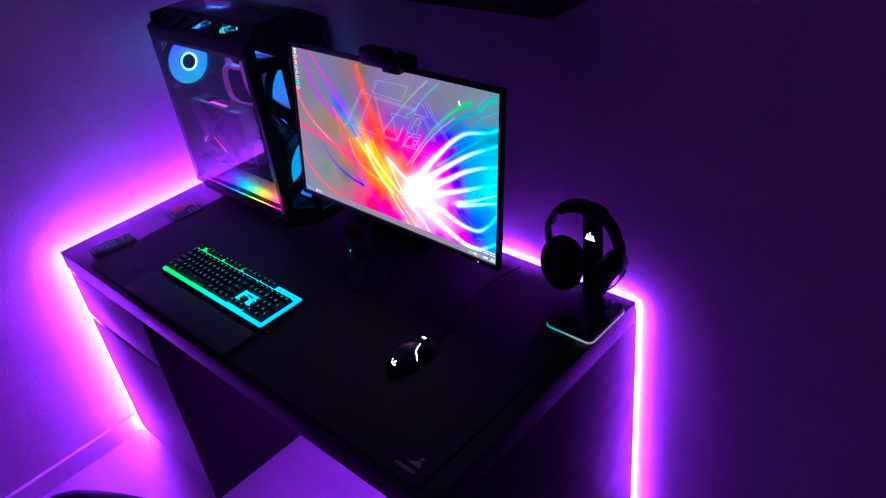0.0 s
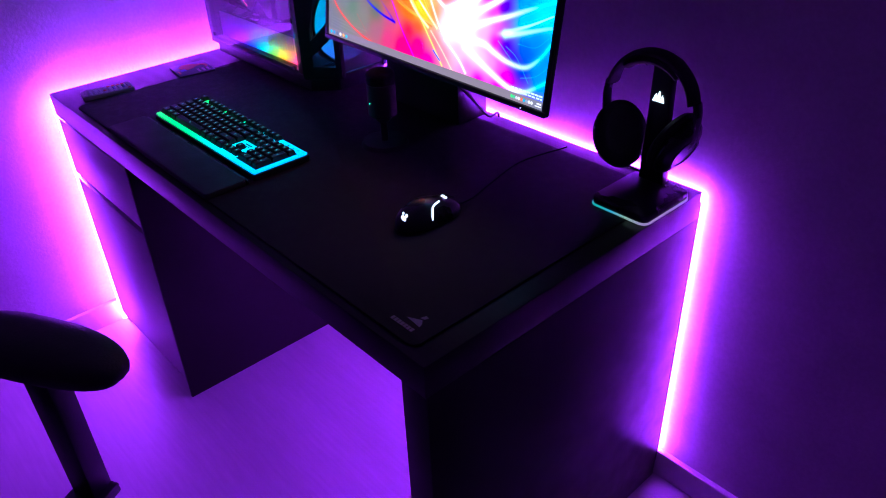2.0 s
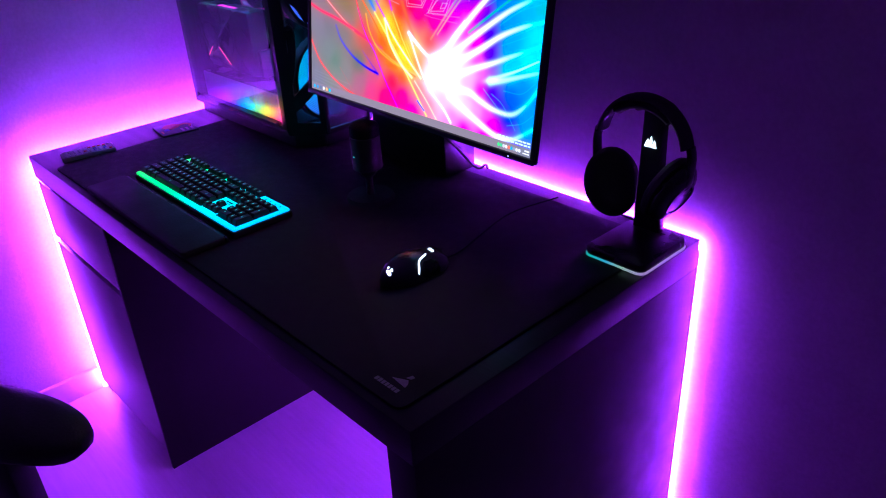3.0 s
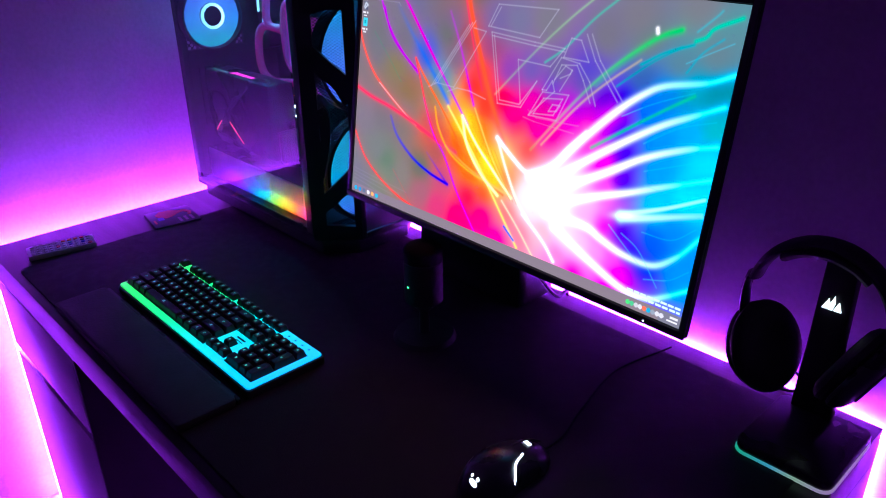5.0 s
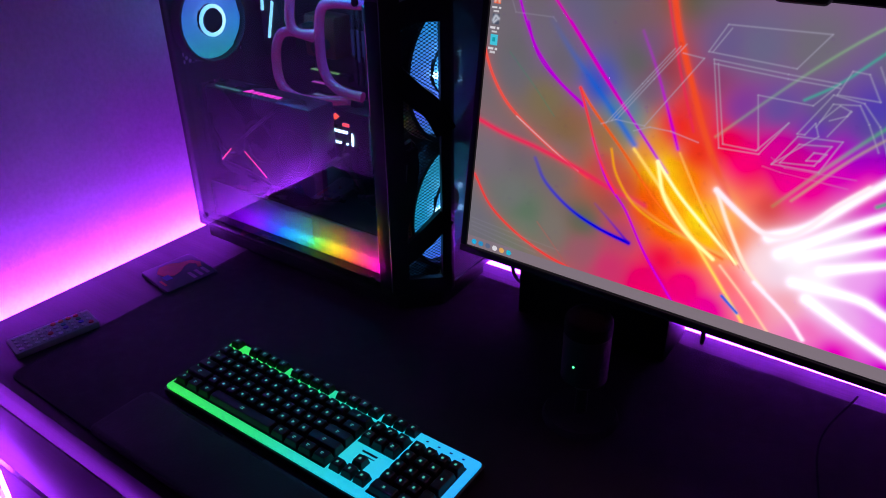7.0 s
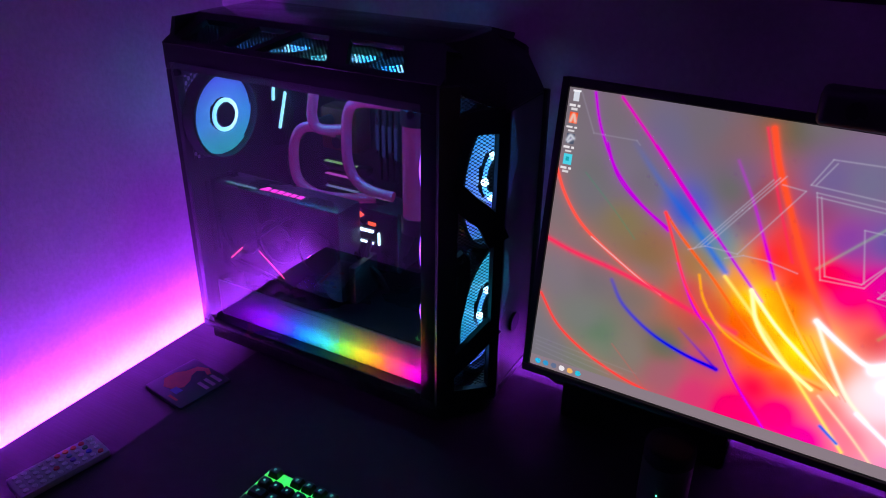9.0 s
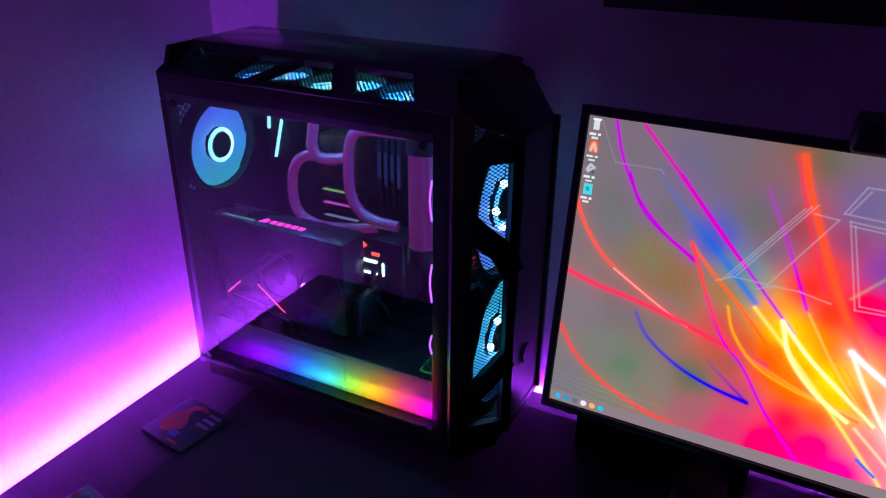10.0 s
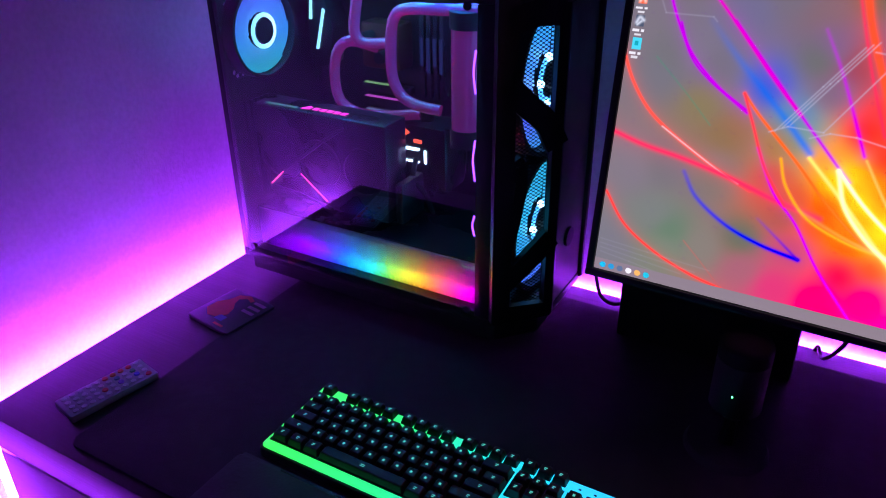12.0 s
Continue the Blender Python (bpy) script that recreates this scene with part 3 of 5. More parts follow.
pic.line([(0.75, 0.496), (0.833, 0.603), (0.891, 0.675), (0.936, 0.728)], 0.006, (0.0, 0.5, 0.2), 0.7, 0.1)
pic.line([(0.918, 0.884), (0.935, 0.899), (0.948, 0.927), (0.99, 0.963)], 0.007, (0.0, 0.55, 0.35), 0.8, 0.15)
pic.line([(0.918, 0.911), (0.946, 0.959), (0.954, 0.976)], 0.004, (0.05, 0.45, 0.5), 0.5, 0.1)
pic.line([(0.913, 0.791), (0.934, 0.852), (0.966, 0.9)], 0.004, (0.0, 0.4, 0.5), 0.5, 0.1)
# pale outlines of the emblem
pic.thin([(0.451, 0.833), (0.473, 0.914), (0.626, 0.922), (0.589, 0.822), (0.451, 0.833)], power=0.36)
pic.thin([(0.458, 0.835), (0.48, 0.905)], power=0.36)
pic.thin([(0.462, 0.814), (0.5, 0.564), (0.564, 0.57), (0.597, 0.674)], power=0.36)
pic.thin([(0.47, 0.804), (0.505, 0.578), (0.559, 0.579), (0.597, 0.674)], power=0.36)
pic.thin([(0.462, 0.814), (0.579, 0.804), (0.654, 0.8)], power=0.36)
pic.thin([(0.464, 0.802), (0.58, 0.792), (0.655, 0.789)], power=0.36)
pic.thin([(0.542, 0.735), (0.562, 0.583)], power=0.36)
pic.thin([(0.542, 0.735), (0.625, 0.732), (0.654, 0.8)], power=0.36)
pic.thin([(0.295, 0.567), (0.35, 0.71), (0.395, 0.827)], power=0.36)
pic.thin([(0.305, 0.579), (0.359, 0.72), (0.404, 0.836)], power=0.36)
pic.thin([(0.316, 0.59), (0.369, 0.73), (0.413, 0.844)], power=0.36)
pic.thin([(0.313, 0.585), (0.367, 0.583), (0.446, 0.812), (0.41, 0.818)], power=0.36)
pic.thin([(0.286, 0.561), (0.313, 0.585)], power=0.36)
pic.thin([(0.349, 0.561), (0.377, 0.583), (0.415, 0.583), (0.465, 0.567)], power=0.36)
pic.thin([(0.613, 0.649), (0.649, 0.769), (0.693, 0.76), (0.722, 0.707), (0.743, 0.634)], power=0.36)
pic.thin([(0.613, 0.649), (0.624, 0.65), (0.635, 0.686), (0.644, 0.652), (0.587, 0.55)], power=0.36)
pic.thin([(0.654, 0.771), (0.666, 0.837), (0.689, 0.835), (0.713, 0.77), (0.654, 0.771)], power=0.36)
pic.thin([(0.637, 0.676), (0.652, 0.745), (0.688, 0.753), (0.707, 0.708), (0.73, 0.64)], power=0.36)
pic.thin([(0.64, 0.692), (0.662, 0.744), (0.679, 0.733), (0.656, 0.657)], power=0.36)
pic.thin([(0.653, 0.7), (0.675, 0.72), (0.678, 0.735)], power=0.36)
pic.thin([(0.587, 0.55), (0.615, 0.642), (0.679, 0.65), (0.658, 0.555), (0.587, 0.55)], power=0.36)
pic.thin([(0.599, 0.56), (0.62, 0.621), (0.666, 0.632), (0.649, 0.57), (0.599, 0.56)], power=0.36)
pic.thin([(0.636, 0.58), (0.644, 0.606), (0.662, 0.608), (0.655, 0.586), (0.636, 0.58)], power=0.36)
pic.thin([(0.574, 0.539), (0.603, 0.532), (0.704, 0.526)], power=0.14)
pic.thin([(0.584, 0.569), (0.608, 0.547), (0.712, 0.555)], power=0.14)
pic.thin([(0.7, 0.857), (0.727, 0.778), (0.789, 0.662)], power=0.36)
pic.thin([(0.711, 0.86), (0.738, 0.781), (0.8, 0.666)], power=0.36)
pic.thin([(0.051, 0.988), (0.084, 0.867), (0.163, 0.868), (0.17, 0.856)], power=0.17)
pic.thin([(0.035, 0.066), (0.093, 0.053), (0.163, 0.035)], power=0.09)
pic.thin([(0.034, 0.082), (0.104, 0.069), (0.19, 0.054)], power=0.09)
pic.thin([(0.033, 0.097), (0.114, 0.085), (0.215, 0.071)], power=0.09)
pic.thin([(0.032, 0.113), (0.124, 0.101), (0.24, 0.089)], power=0.09)
# task bar and icons
pic.block(0.0, 1.0, 0.0, 0.040, (0.24, 0.20, 0.22))
pic.block(0.955, 1.0, 0.0, 0.040, (0.20, 0.20, 0.24))
for k, c in enumerate(((0.02, 0.45, 0.75), (0.05, 0.30, 0.55), (0.12, 0.16, 0.25), (0.80, 0.80, 0.80), (0.80, 0.45, 0.15), (0.05, 0.50, 0.65))):
    pic.disc(0.0435 + 0.0172 * k, 0.019, 0.0105, c)
for k, c in enumerate(((0.1, 0.7, 0.2), (0.1, 0.55, 0.25), (0.6, 0.6, 0.6), (0.7, 0.7, 0.7), (0.9, 0.2, 0.12), (0.05, 0.40, 0.60), (0.3, 0.35, 0.4), (0.7, 0.7, 0.75), (0.7, 0.7, 0.75))):
    pic.disc(0.888 + 0.0091 * k, 0.020, 0.0085, c)
pic.block(0.978, 0.994, 0.023, 0.031, (0.8, 0.8, 0.8))
pic.block(0.972, 0.994, 0.010, 0.017, (0.8, 0.8, 0.8))
pic.words(0.882, 0.995, 0.060, 0.068, (0.7, 0.95, 1.0))
pic.words(0.915, 0.995, 0.046, 0.054, (0.7, 0.95, 1.0))
# shortcuts on the desktop: a bin, a red emblem, a grey wing, a cyan square
for v in (0.943, 0.873, 0.806, 0.737):
    pic.words(0.031, 0.051, v - 0.003, v + 0.004, (0.75, 0.75, 0.75))
    pic.words(0.035, 0.048, v - 0.015, v - 0.008, (0.65, 0.65, 0.65))
pic.block(0.036, 0.047, 0.957, 0.990, (0.62, 0.68, 0.72))
pic.block(0.034, 0.049, 0.988, 0.993, (0.85, 0.90, 0.92))
pic.block(0.034, 0.049, 0.886, 0.922, (0.90, 0.11, 0.04))
pic.line([(0.037, 0.893), (0.0415, 0.914), (0.046, 0.893)], 0.005, (0.7, 0.6, 0.5), 0.9, 0)
pic.block(0.034, 0.049, 0.818, 0.853, (0.07, 0.09, 0.13))
pic.line([(0.036, 0.830), (0.041, 0.846), (0.048, 0.838)], 0.005, (0.6, 0.65, 0.7), 0.9, 0)
pic.line([(0.038, 0.824), (0.044, 0.834)], 0.004, (0.6, 0.65, 0.7), 0.9, 0)
pic.block(0.034, 0.050, 0.749, 0.786, (0.10, 0.62, 0.72))
pic.block(0.038, 0.045, 0.761, 0.775, (0.02, 0.35, 0.42))
pic.line([(0.843, 0.905), (0.845, 0.893)], 0.006, (1, 1, 1), 1.3, 0)

grey = pic.c.mean(axis=2, keepdims=True)
pic.c = np.clip(grey + (pic.c - grey) * 1.13, 0, None)
nu, nv = pic.nu, pic.nv
verts = np.stack([pic.u.ravel() * SW, np.full(nu * nv, -0.0004), pic.v.ravel() * SH], 1)
idx = np.arange(nu * nv).reshape(nv, nu)
quads = np.stack([idx[:-1, :-1], idx[:-1, 1:], idx[1:, 1:], idx[1:, :-1]], -1).reshape(-1, 4)
me = bpy.data.meshes.new("screen")
me.from_pydata(verts.tolist(), [], quads.tolist())
rgba = np.ones((nu * nv, 4), dtype=np.float32)
rgba[:, :3] = np.clip(pic.c, 0, 2.5).reshape(-1, 3)
lit = me.attributes.new("wallpaper", "FLOAT_COLOR", "POINT")
lit.data.foreach_set("color", rgba.ravel())
SCREEN, sn, sl, sp = nodes_of("screen_picture")
attr = sn.new("ShaderNodeAttribute")
attr.attribute_name = "wallpaper"
sl.new(attr.outputs["Color"], sp.inputs["Emission Color"])
sp.inputs["Emission Strength"].default_value = SCREEN_POWER
sp.inputs["Base Color"].default_value = (0.01, 0.01, 0.01, 1)
sp.inputs["Roughness"].default_value = 0.35
me.materials.append(SCREEN)
screen = new("screen", me)
screen.parent = monitor
screen.matrix_basis = BASE["monitor"].inverted() @ MON
BASE["screen"] = BASE["monitor"]

webcam = thing("webcam", "small black webcam clipped on top of the monitor", "webcam", (0.96, -0.205, 1.24))
part("body", box(0.913, 0.985, -0.222, -0.190, 1.249, 1.284, 0.007, 3), BLACK, webcam)
part("clip", box(0.975, 1.022, -0.222, -0.165, 1.243, 1.268, 0.005, 3), BLACK, webcam)
part("lens", rod((0.945, -0.2245, 1.267), (0.945, -0.218, 1.267), 0.009), SATIN, webcam, "glossy black lens")

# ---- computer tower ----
PINK_GLOW = surface("coolant", (0.90, 0.10, 0.36), 0.07, grain=60, vary=0.12, bump=0.0, coat=1.0)
# faint self-glow added to brighten the pink coolant, which is no lamp
PINK_GLOW.node_tree.nodes["Principled BSDF"].inputs["Emission Color"].default_value = (0.85, 0.05, 0.30, 1)
PINK_GLOW.node_tree.nodes["Principled BSDF"].inputs["Emission Strength"].default_value = 0.08
GLASS = clear("tinted_glass", (0.80, 0.80, 0.82), 0.0, 2.45)
SMOKE = clear("smoked_acrylic", (0.75, 0.75, 0.78), 0.10, 1.7)
INNER, inner_n, inner_l, inner_p = nodes_of("glass_inner_face")
through_glass = inner_n.new("ShaderNodeBsdfTransparent")
inner_l.new(through_glass.outputs[0], inner_n["Material Output"].inputs[0])
BLADE = spectrum("lit_blade", 2, 0.326, 0.448, [(0.0, (0.0, 0.45, 0.45)), (0.4, (0.02, 0.30, 0.85)), (1.0, (0.08, 0.06, 1.0))], 0.95)
BLADE_TOP = spectrum("lit_blade_top", 0, 0.05, 0.40, [(0.0, (0.02, 0.20, 1.0)), (0.45, (0.05, 0.50, 0.45)), (0.6, (0.0, 0.32, 0.95)), (1.0, (0.02, 0.30, 0.9))], 15.0)
BLADE_FRONT = spectrum("lit_blade_front", 2, 0.07, 0.46, [(0.0, (0.06, 0.18, 1.0)), (0.22, (0.0, 0.45, 0.80)), (0.45, (0.02, 0.40, 0.60)), (0.62, (0.08, 0.14, 1.0)), (1.0, (0.0, 0.42, 0.80))], 1.15)
HALO = spectrum("fan_halo", 1, 0.0, 0.13, [(0.0, (0.02, 0.25, 1.0)), (0.5, (0.25, 0.75, 1.0)), (1.0, (0.75, 1.0, 1.0))], 2.6)
DIODE = glowing("diode", (0.35, 0.80, 1.0), 7.0, 0.5)
HALO_SOFT = glowing("fan_halo_soft", (0.05, 0.42, 1.0), 2.0, 0.5)
EDGE_BLUE = glowing("edge_light", (0.28, 0.06, 1.0), 5.0)
MESH_X = perforated("mesh_front", (0.20, 0.19, 0.18), 0.0026, 0.30, 0)
MESH_Y = perforated("mesh_side", (0.03, 0.03, 0.033), 0.0034, 0.43, 1)
MESH_SLOPE = perforated("mesh_slope", (0.03, 0.03, 0.033), 0.0042, 0.42, 2)
MESH_Z = perforated("mesh_top", (0.03, 0.03, 0.033), 0.0024, 0.44, 2)
HEX = perforated("rear_grille", (0.03, 0.03, 0.033), 0.0085, 0.44, 0)
SHROUD = surface("shroud_metal", (0.42, 0.42, 0.43), 0.42, metal=0.3, grain=200, vary=0.08, bump=0.05)
BOARD = surface("circuit_board", (0.012, 0.013, 0.015), 0.5, grain=120, vary=0.5, bump=0.4)
COPPER = surface("red_brown_block", (0.22, 0.05, 0.03), 0.3, metal=0.5, grain=80, vary=0.2)
pc = thing("computer_tower", "black glass-sided computer tower with coloured fans and pink tubing", "computer", (0.085, -0.235, DZ + 0.004))
PX0, PY0, PY1, PZ0, PZ1 = 0.085, -0.235, 0.012, 0.762, 1.27
for fx in (0.17, 0.46):
    for fy in (-0.165, -0.05):
        part("foot", rod((fx, fy, DZ + 0.004), (fx, fy, 0.745), 0.016, 0.018), DULL, pc)


def plan(inset=0.0):
    """The outline of the case from above: a long box with a chamfered front."""
    return [(PX0, PY0 + inset), (0.525, PY0 + inset), (0.585 - inset, -0.168), (0.585 - inset, -0.052), (0.525, PY1 - inset), (PX0, PY1 - inset)]


part("plinth", prism(plan(0.016), 2, 0.744, 0.7755, 0.003), BLACK, pc)
part("base", prism(plan(), 2, 0.776, 0.788, 0.0015), BLACK, pc)
part("side_panel", box(PX0, 0.53, PY1 - 0.010, PY1, 0.788, 1.232), BLACK, pc, "solid black rear side panel")
part("tray", box(PX0 + 0.01, 0.50, -0.012, -0.006, 0.868, 1.222), STEEL, pc)
part("top_rail", box(PX0, 0.530, PY0, PY0 + 0.014, 1.200, 1.236, 0.002), BLACK, pc)
part("corner_post", box(PX0, 0.103, PY0, PY0 + 0.014, 0.788, 1.200, 0.002), BLACK, pc)
part("corner_post", box(0.503, 0.530, PY0, PY0 + 0.014, 0.788, 1.200, 0.002), BLACK, pc)
rear = part("rear_wall", join(box(PX0, 0.092, PY0 + 0.014, PY1 - 0.010, 0.788, 1.055), box(PX0, 0.092, PY0 + 0.014, PY1 - 0.010, 1.186, 1.236),
                              box(PX0, 0.092, PY0 + 0.014, -0.222, 1.055, 1.186), box(PX0, 0.092, -0.088, PY1 - 0.010, 1.055, 1.186)), BLACK, pc)
part("grille", box(0.087, 0.089, -0.222, -0.088, 1.055, 1.186), HEX, rear, smooth=False)
pane = part("glass_panel", box(0.100, 0.506, PY0 - 0.004, PY0 - 0.0005, 0.786, 1.212), GLASS, pc, "tinted tempered glass side panel", smooth=False)
pane.visible_shadow = False
pane.data.materials.append(INNER)
for face in pane.data.polygons:
    face.material_index = 0 if face.normal.y < -0.9 else 1

# sloping roof edges with slanted cut-outs
Y_IN, Z_IN = -0.176, PZ1
def slope(x, f):
    """A point on the near sloping edge; f from the side up to the roof."""
    return (x, PY0 + (Y_IN - PY0) * f, 1.236 + (Z_IN - 1.236) * f)


def slope_bar(xa0, xa1, xb0, xb1, f0, f1, mirror=False, sunk=0.0):
    bm = bmesh.new()
    quad = [(x, y, z - sunk) for x, y, z in (slope(xa0, f0), slope(xa1, f0), slope(xb1, f1), slope(xb0, f1))]
    top = [bm.verts.new(q) for q in quad]
    low = [bm.verts.new((q[0], q[1] + (0.0005 if sunk else 0.005), q[2] - (0.0008 if sunk else 0.008))) for q in quad]
    bm.faces.new(top)
    bm.faces.new(low[::-1])
    for i in range(4):
        bm.faces.new((top[i], low[i], low[(i + 1) % 4], top[(i + 1) % 4]))
    if mirror:
        for w in bm.verts:
            w.co.y = (PY0 + PY1) - w.co.y
    bmesh.ops.recalc_face_normals(bm, faces=bm.faces[:])
    return bm


part("roof_edge", join(slope_bar(PX0, 0.53, PX0, 0.53, 0.0, 0.16), slope_bar(PX0, 0.53, PX0 + 0.012, 0.50, 0.82, 1.0)), BLACK, pc)
for xa0, xa1, xb0, xb1 in ((PX0, 0.112, PX0 + 0.01, 0.125), (0.170, 0.192, 0.196, 0.222), (0.362, 0.392, 0.340, 0.372), (0.476, 0.53, 0.452, 0.51)):
    part("roof_bar", slope_bar(xa0, xa1, xb0, xb1, 0.16, 0.82), BLACK, pc)
part("roof_bar", slope_bar(0.232, 0.247, 0.278, 0.293, 0.16, 0.82), BLACK, pc)
part("roof_edge", join(slope_bar(PX0, 0.53, PX0, 0.53, 0.0, 0.16, True), slope_bar(PX0, 0.53, PX0 + 0.012, 0.50, 0.82, 1.0, True)), BLACK, pc)
for xa0, xa1, xb0, xb1 in ((PX0, 0.112, PX0 + 0.01, 0.125), (0.170, 0.192, 0.196, 0.222), (0.362, 0.392, 0.340, 0.372), (0.476, 0.53, 0.452, 0.51)):
    part("roof_bar", slope_bar(xa0, xa1, xb0, xb1, 0.16, 0.82, True), BLACK, pc)
part("roof_panel", prism([(PX0 + 0.012, Y_IN), (0.500, Y_IN), (0.512, -0.15), (0.512, -0.07), (0.500, (PY0 + PY1) - Y_IN), (PX0 + 0.012, (PY0 + PY1) - Y_IN)], 2, PZ1 - 0.006, PZ1 + 0.001, 0.0015),
     SMOKE, pc, "smoked acrylic roof panel")
part("rear_slope", prism([(PX0, 1.236), (PX0 + 0.012, PZ1), (PX0 + 0.018, PZ1), (PX0 + 0.010, 1.236)], 1, Y_IN - 0.045, (PY0 + PY1) - Y_IN), BLACK, pc)
part("roof_mesh", box(PX0 + 0.01, 0.50, PY0 + 0.018, PY1 - 0.018, 1.226, 1.2272), MESH_Z, pc, "fine perforated dust screen", smooth=False)

for mirror in (False, True):
    part("roof_screen", slope_bar(PX0 + 0.004, 0.52, PX0 + 0.012, 0.505, 0.12, 0.86, mirror, 0.009), MESH_SLOPE, pc, "honeycomb screen under the roof bars", smooth=False)

# sloping nose over the front
bm = bmesh.new()
lower = [bm.verts.new((x, y, 1.196 + (0.04 if x < 0.53 else 0.0))) for x, y in ((0.503, PY0), (0.525, PY0), (0.585, -0.168), (0.585, -0.052), (0.525, PY1), (0.503, PY1))]
upper = [bm.verts.new(q) for q in ((0.498, Y_IN, PZ1), (0.500, Y_IN, PZ1), (0.512, -0.15, PZ1), (0.512, -0.07, PZ1), (0.500, PY0 + PY1 - Y_IN, PZ1), (0.498, PY0 + PY1 - Y_IN, PZ1))]
bm.faces.new(lower[::-1])
bm.faces.new(upper)
for i in range(6):
    bm.faces.new((lower[i], lower[(i + 1) % 6], upper[(i + 1) % 6], upper[i]))
bmesh.ops.recalc_face_normals(bm, faces=bm.faces[:])
part("nose", bm, BLACK, pc)

# front: a flat perforated panel between two chamfers with swept struts
A, B = Vector((0.527, PY0 + 0.002, 0)), Vector((0.583, -0.170, 0))


def cham(s, z, out=0.0):
    p = A.lerp(B, s)
    return Vector((p.x + 0.76 * out, p.y - 0.65 * out, z))


def strut(points, width, mirror=False):
    """A flat swept strut lying on the chamfer, given by (share across, height)."""
    line = curve_points([(s, z, 0) for s, z in points], 5)
    bm, prev = bmesh.new(), None
    for i, p in enumerate(line):
        d = (line[min(i + 1, len(line) - 1)] - line[max(i - 1, 0)])
        d = Vector((d.x * 0.086, d.y)).normalized()
        nrm = Vector((-d.y, d.x)) * width / 2
        row = [bm.verts.new(cham(p.x + k * nrm.x / 0.086, p.y + k * nrm.y, o)) for k, o in ((-1, 0.0), (1, 0.0), (1, 0.010), (-1, 0.010))]
        if prev:
            for k in range(4):
                bm.faces.new((prev[k], prev[(k + 1) % 4], row[(k + 1) % 4], row[k]))
        else:
            bm.faces.new(row)
        prev = row
    bm.faces.new(prev[::-1])
    bmesh.ops.recalc_face_normals(bm, faces=bm.faces[:])
    return bm


bm = bmesh.new()
bm.faces.new([bm.verts.new(cham(s, z)) for s, z in ((0, 0.79), (1, 0.79), (1, 1.235), (0, 1.235))])
part("chamfer_mesh", bm, MESH_Y, pc, "perforated metal screen", smooth=False)
for pts, w in (([(0.12, 0.788), (0.12, 1.235)], 0.026), ([(0.94, 0.788), (0.94, 1.20)], 0.013),
               ([(0.10, 1.115), (0.45, 1.085), (0.75, 1.062), (0.95, 1.030)], 0.030),
               ([(0.10, 1.18), (0.5, 1.19), (0.95, 1.19)], 0.030),
               ([(0.28, 0.99), (0.36, 1.015), (0.40, 0.985), (0.30, 0.93), (0.20, 0.90)], 0.016),
               ([(0.10, 0.840), (0.5, 0.868), (0.95, 0.905)], 0.028), ([(0.1, 0.80), (0.95, 0.795)], 0.022)):
    part("strut", strut(pts, w), BLACK, pc)
part("front_panel", prism([(-0.168, 0.790), (-0.052, 0.790), (-0.052, 1.198), (-0.168, 1.198)], 0, 0.583, 0.5842), MESH_X, pc, "flat perforated front panel", smooth=False)
for y0, y1 in ((-0.176, -0.164), (-0.056, -0.046)):
    part("front_post", box(0.572, 0.590, y0, y1, PZ0 + 0.02, 1.20, 0.002), BLACK, pc)
part("badge", rod((0.583, -0.112, 0.876), (0.588, -0.112, 0.876), 0.014), SATIN, pc, "round dark badge")
part("far_chamfer", prism([(0.525, PY1 - 0.001), (0.583, -0.048), (0.580, -0.052), (0.522, PY1 - 0.005)], 2, 0.788, 1.19), MESH_Y, pc)


def fan(cx, cy, cz, r, axis, count, blade_mat, halo_mat, depth, diodes=0, hub=0.32):
    """A cased fan: frame ring, hub with a lit halo and swept blades."""
    turn = Matrix.Translation((cx, cy, cz)) @ Vector(axis).to_track_quat("Z", "Y").to_matrix().to_4x4()
    fr = part("fan", ring((cx, cy, cz), axis, r * 1.0, r * 1.07, depth / 2), BLACK, pc, "round case fan with lit blades")
    part("hub", rod(turn @ Vector((0, 0, -depth * 0.35)), turn @ Vector((0, 0, depth * 0.40)), r * hub * 0.72), BLACK, fr)
    part("halo", ring(turn @ Vector((0, 0, depth * 0.3)), axis, r * hub * 0.78, r * hub, depth * 0.06), halo_mat, fr, "glowing ring round the hub")
    for k in range(count):
        bm, rows = bmesh.new(), []
        for j in range(7):
            f = j / 6
            rr = r * (hub + (0.97 - hub) * f)
            mid = 2 * math.pi * k / count + 0.45 * f
            half = math.pi / count * (1.22 - 0.06 * f)
            rows.append([bm.verts.new((rr * math.cos(mid + s * half), rr * math.sin(mid + s * half), s * depth * 0.07)) for s in (-1, -0.66, -0.33, 0, 0.33, 0.66, 1)])
        for a, b in zip(rows, rows[1:]):
            for i in range(6):
                bm.faces.new((a[i], a[i + 1], b[i + 1], b[i]))
        bm.transform(turn)
        part("blade", bm, blade_mat, fr)
    for k in range(diodes):
        a = 2 * math.pi * (k + 0.5) / diodes
        p = turn @ Vector((r * hub * 0.98 * math.cos(a), r * hub * 0.98 * math.sin(a), depth * 0.38))
        part("diode", ball(p, 0.0052, 0.0052, 0.0052, 10, 8), DIODE, fr)
    return fr


fan(0.112, -0.166, 1.121, 0.063, (1, 0, 0), 7, BLADE, HALO, 0.024, hub=0.40)
for cz in (1.092, 0.890):
    fan(0.536, -0.112, cz, 0.094, (1, 0, 0), 9, BLADE_FRONT, HALO_SOFT, 0.026, diodes=5, hub=0.34)
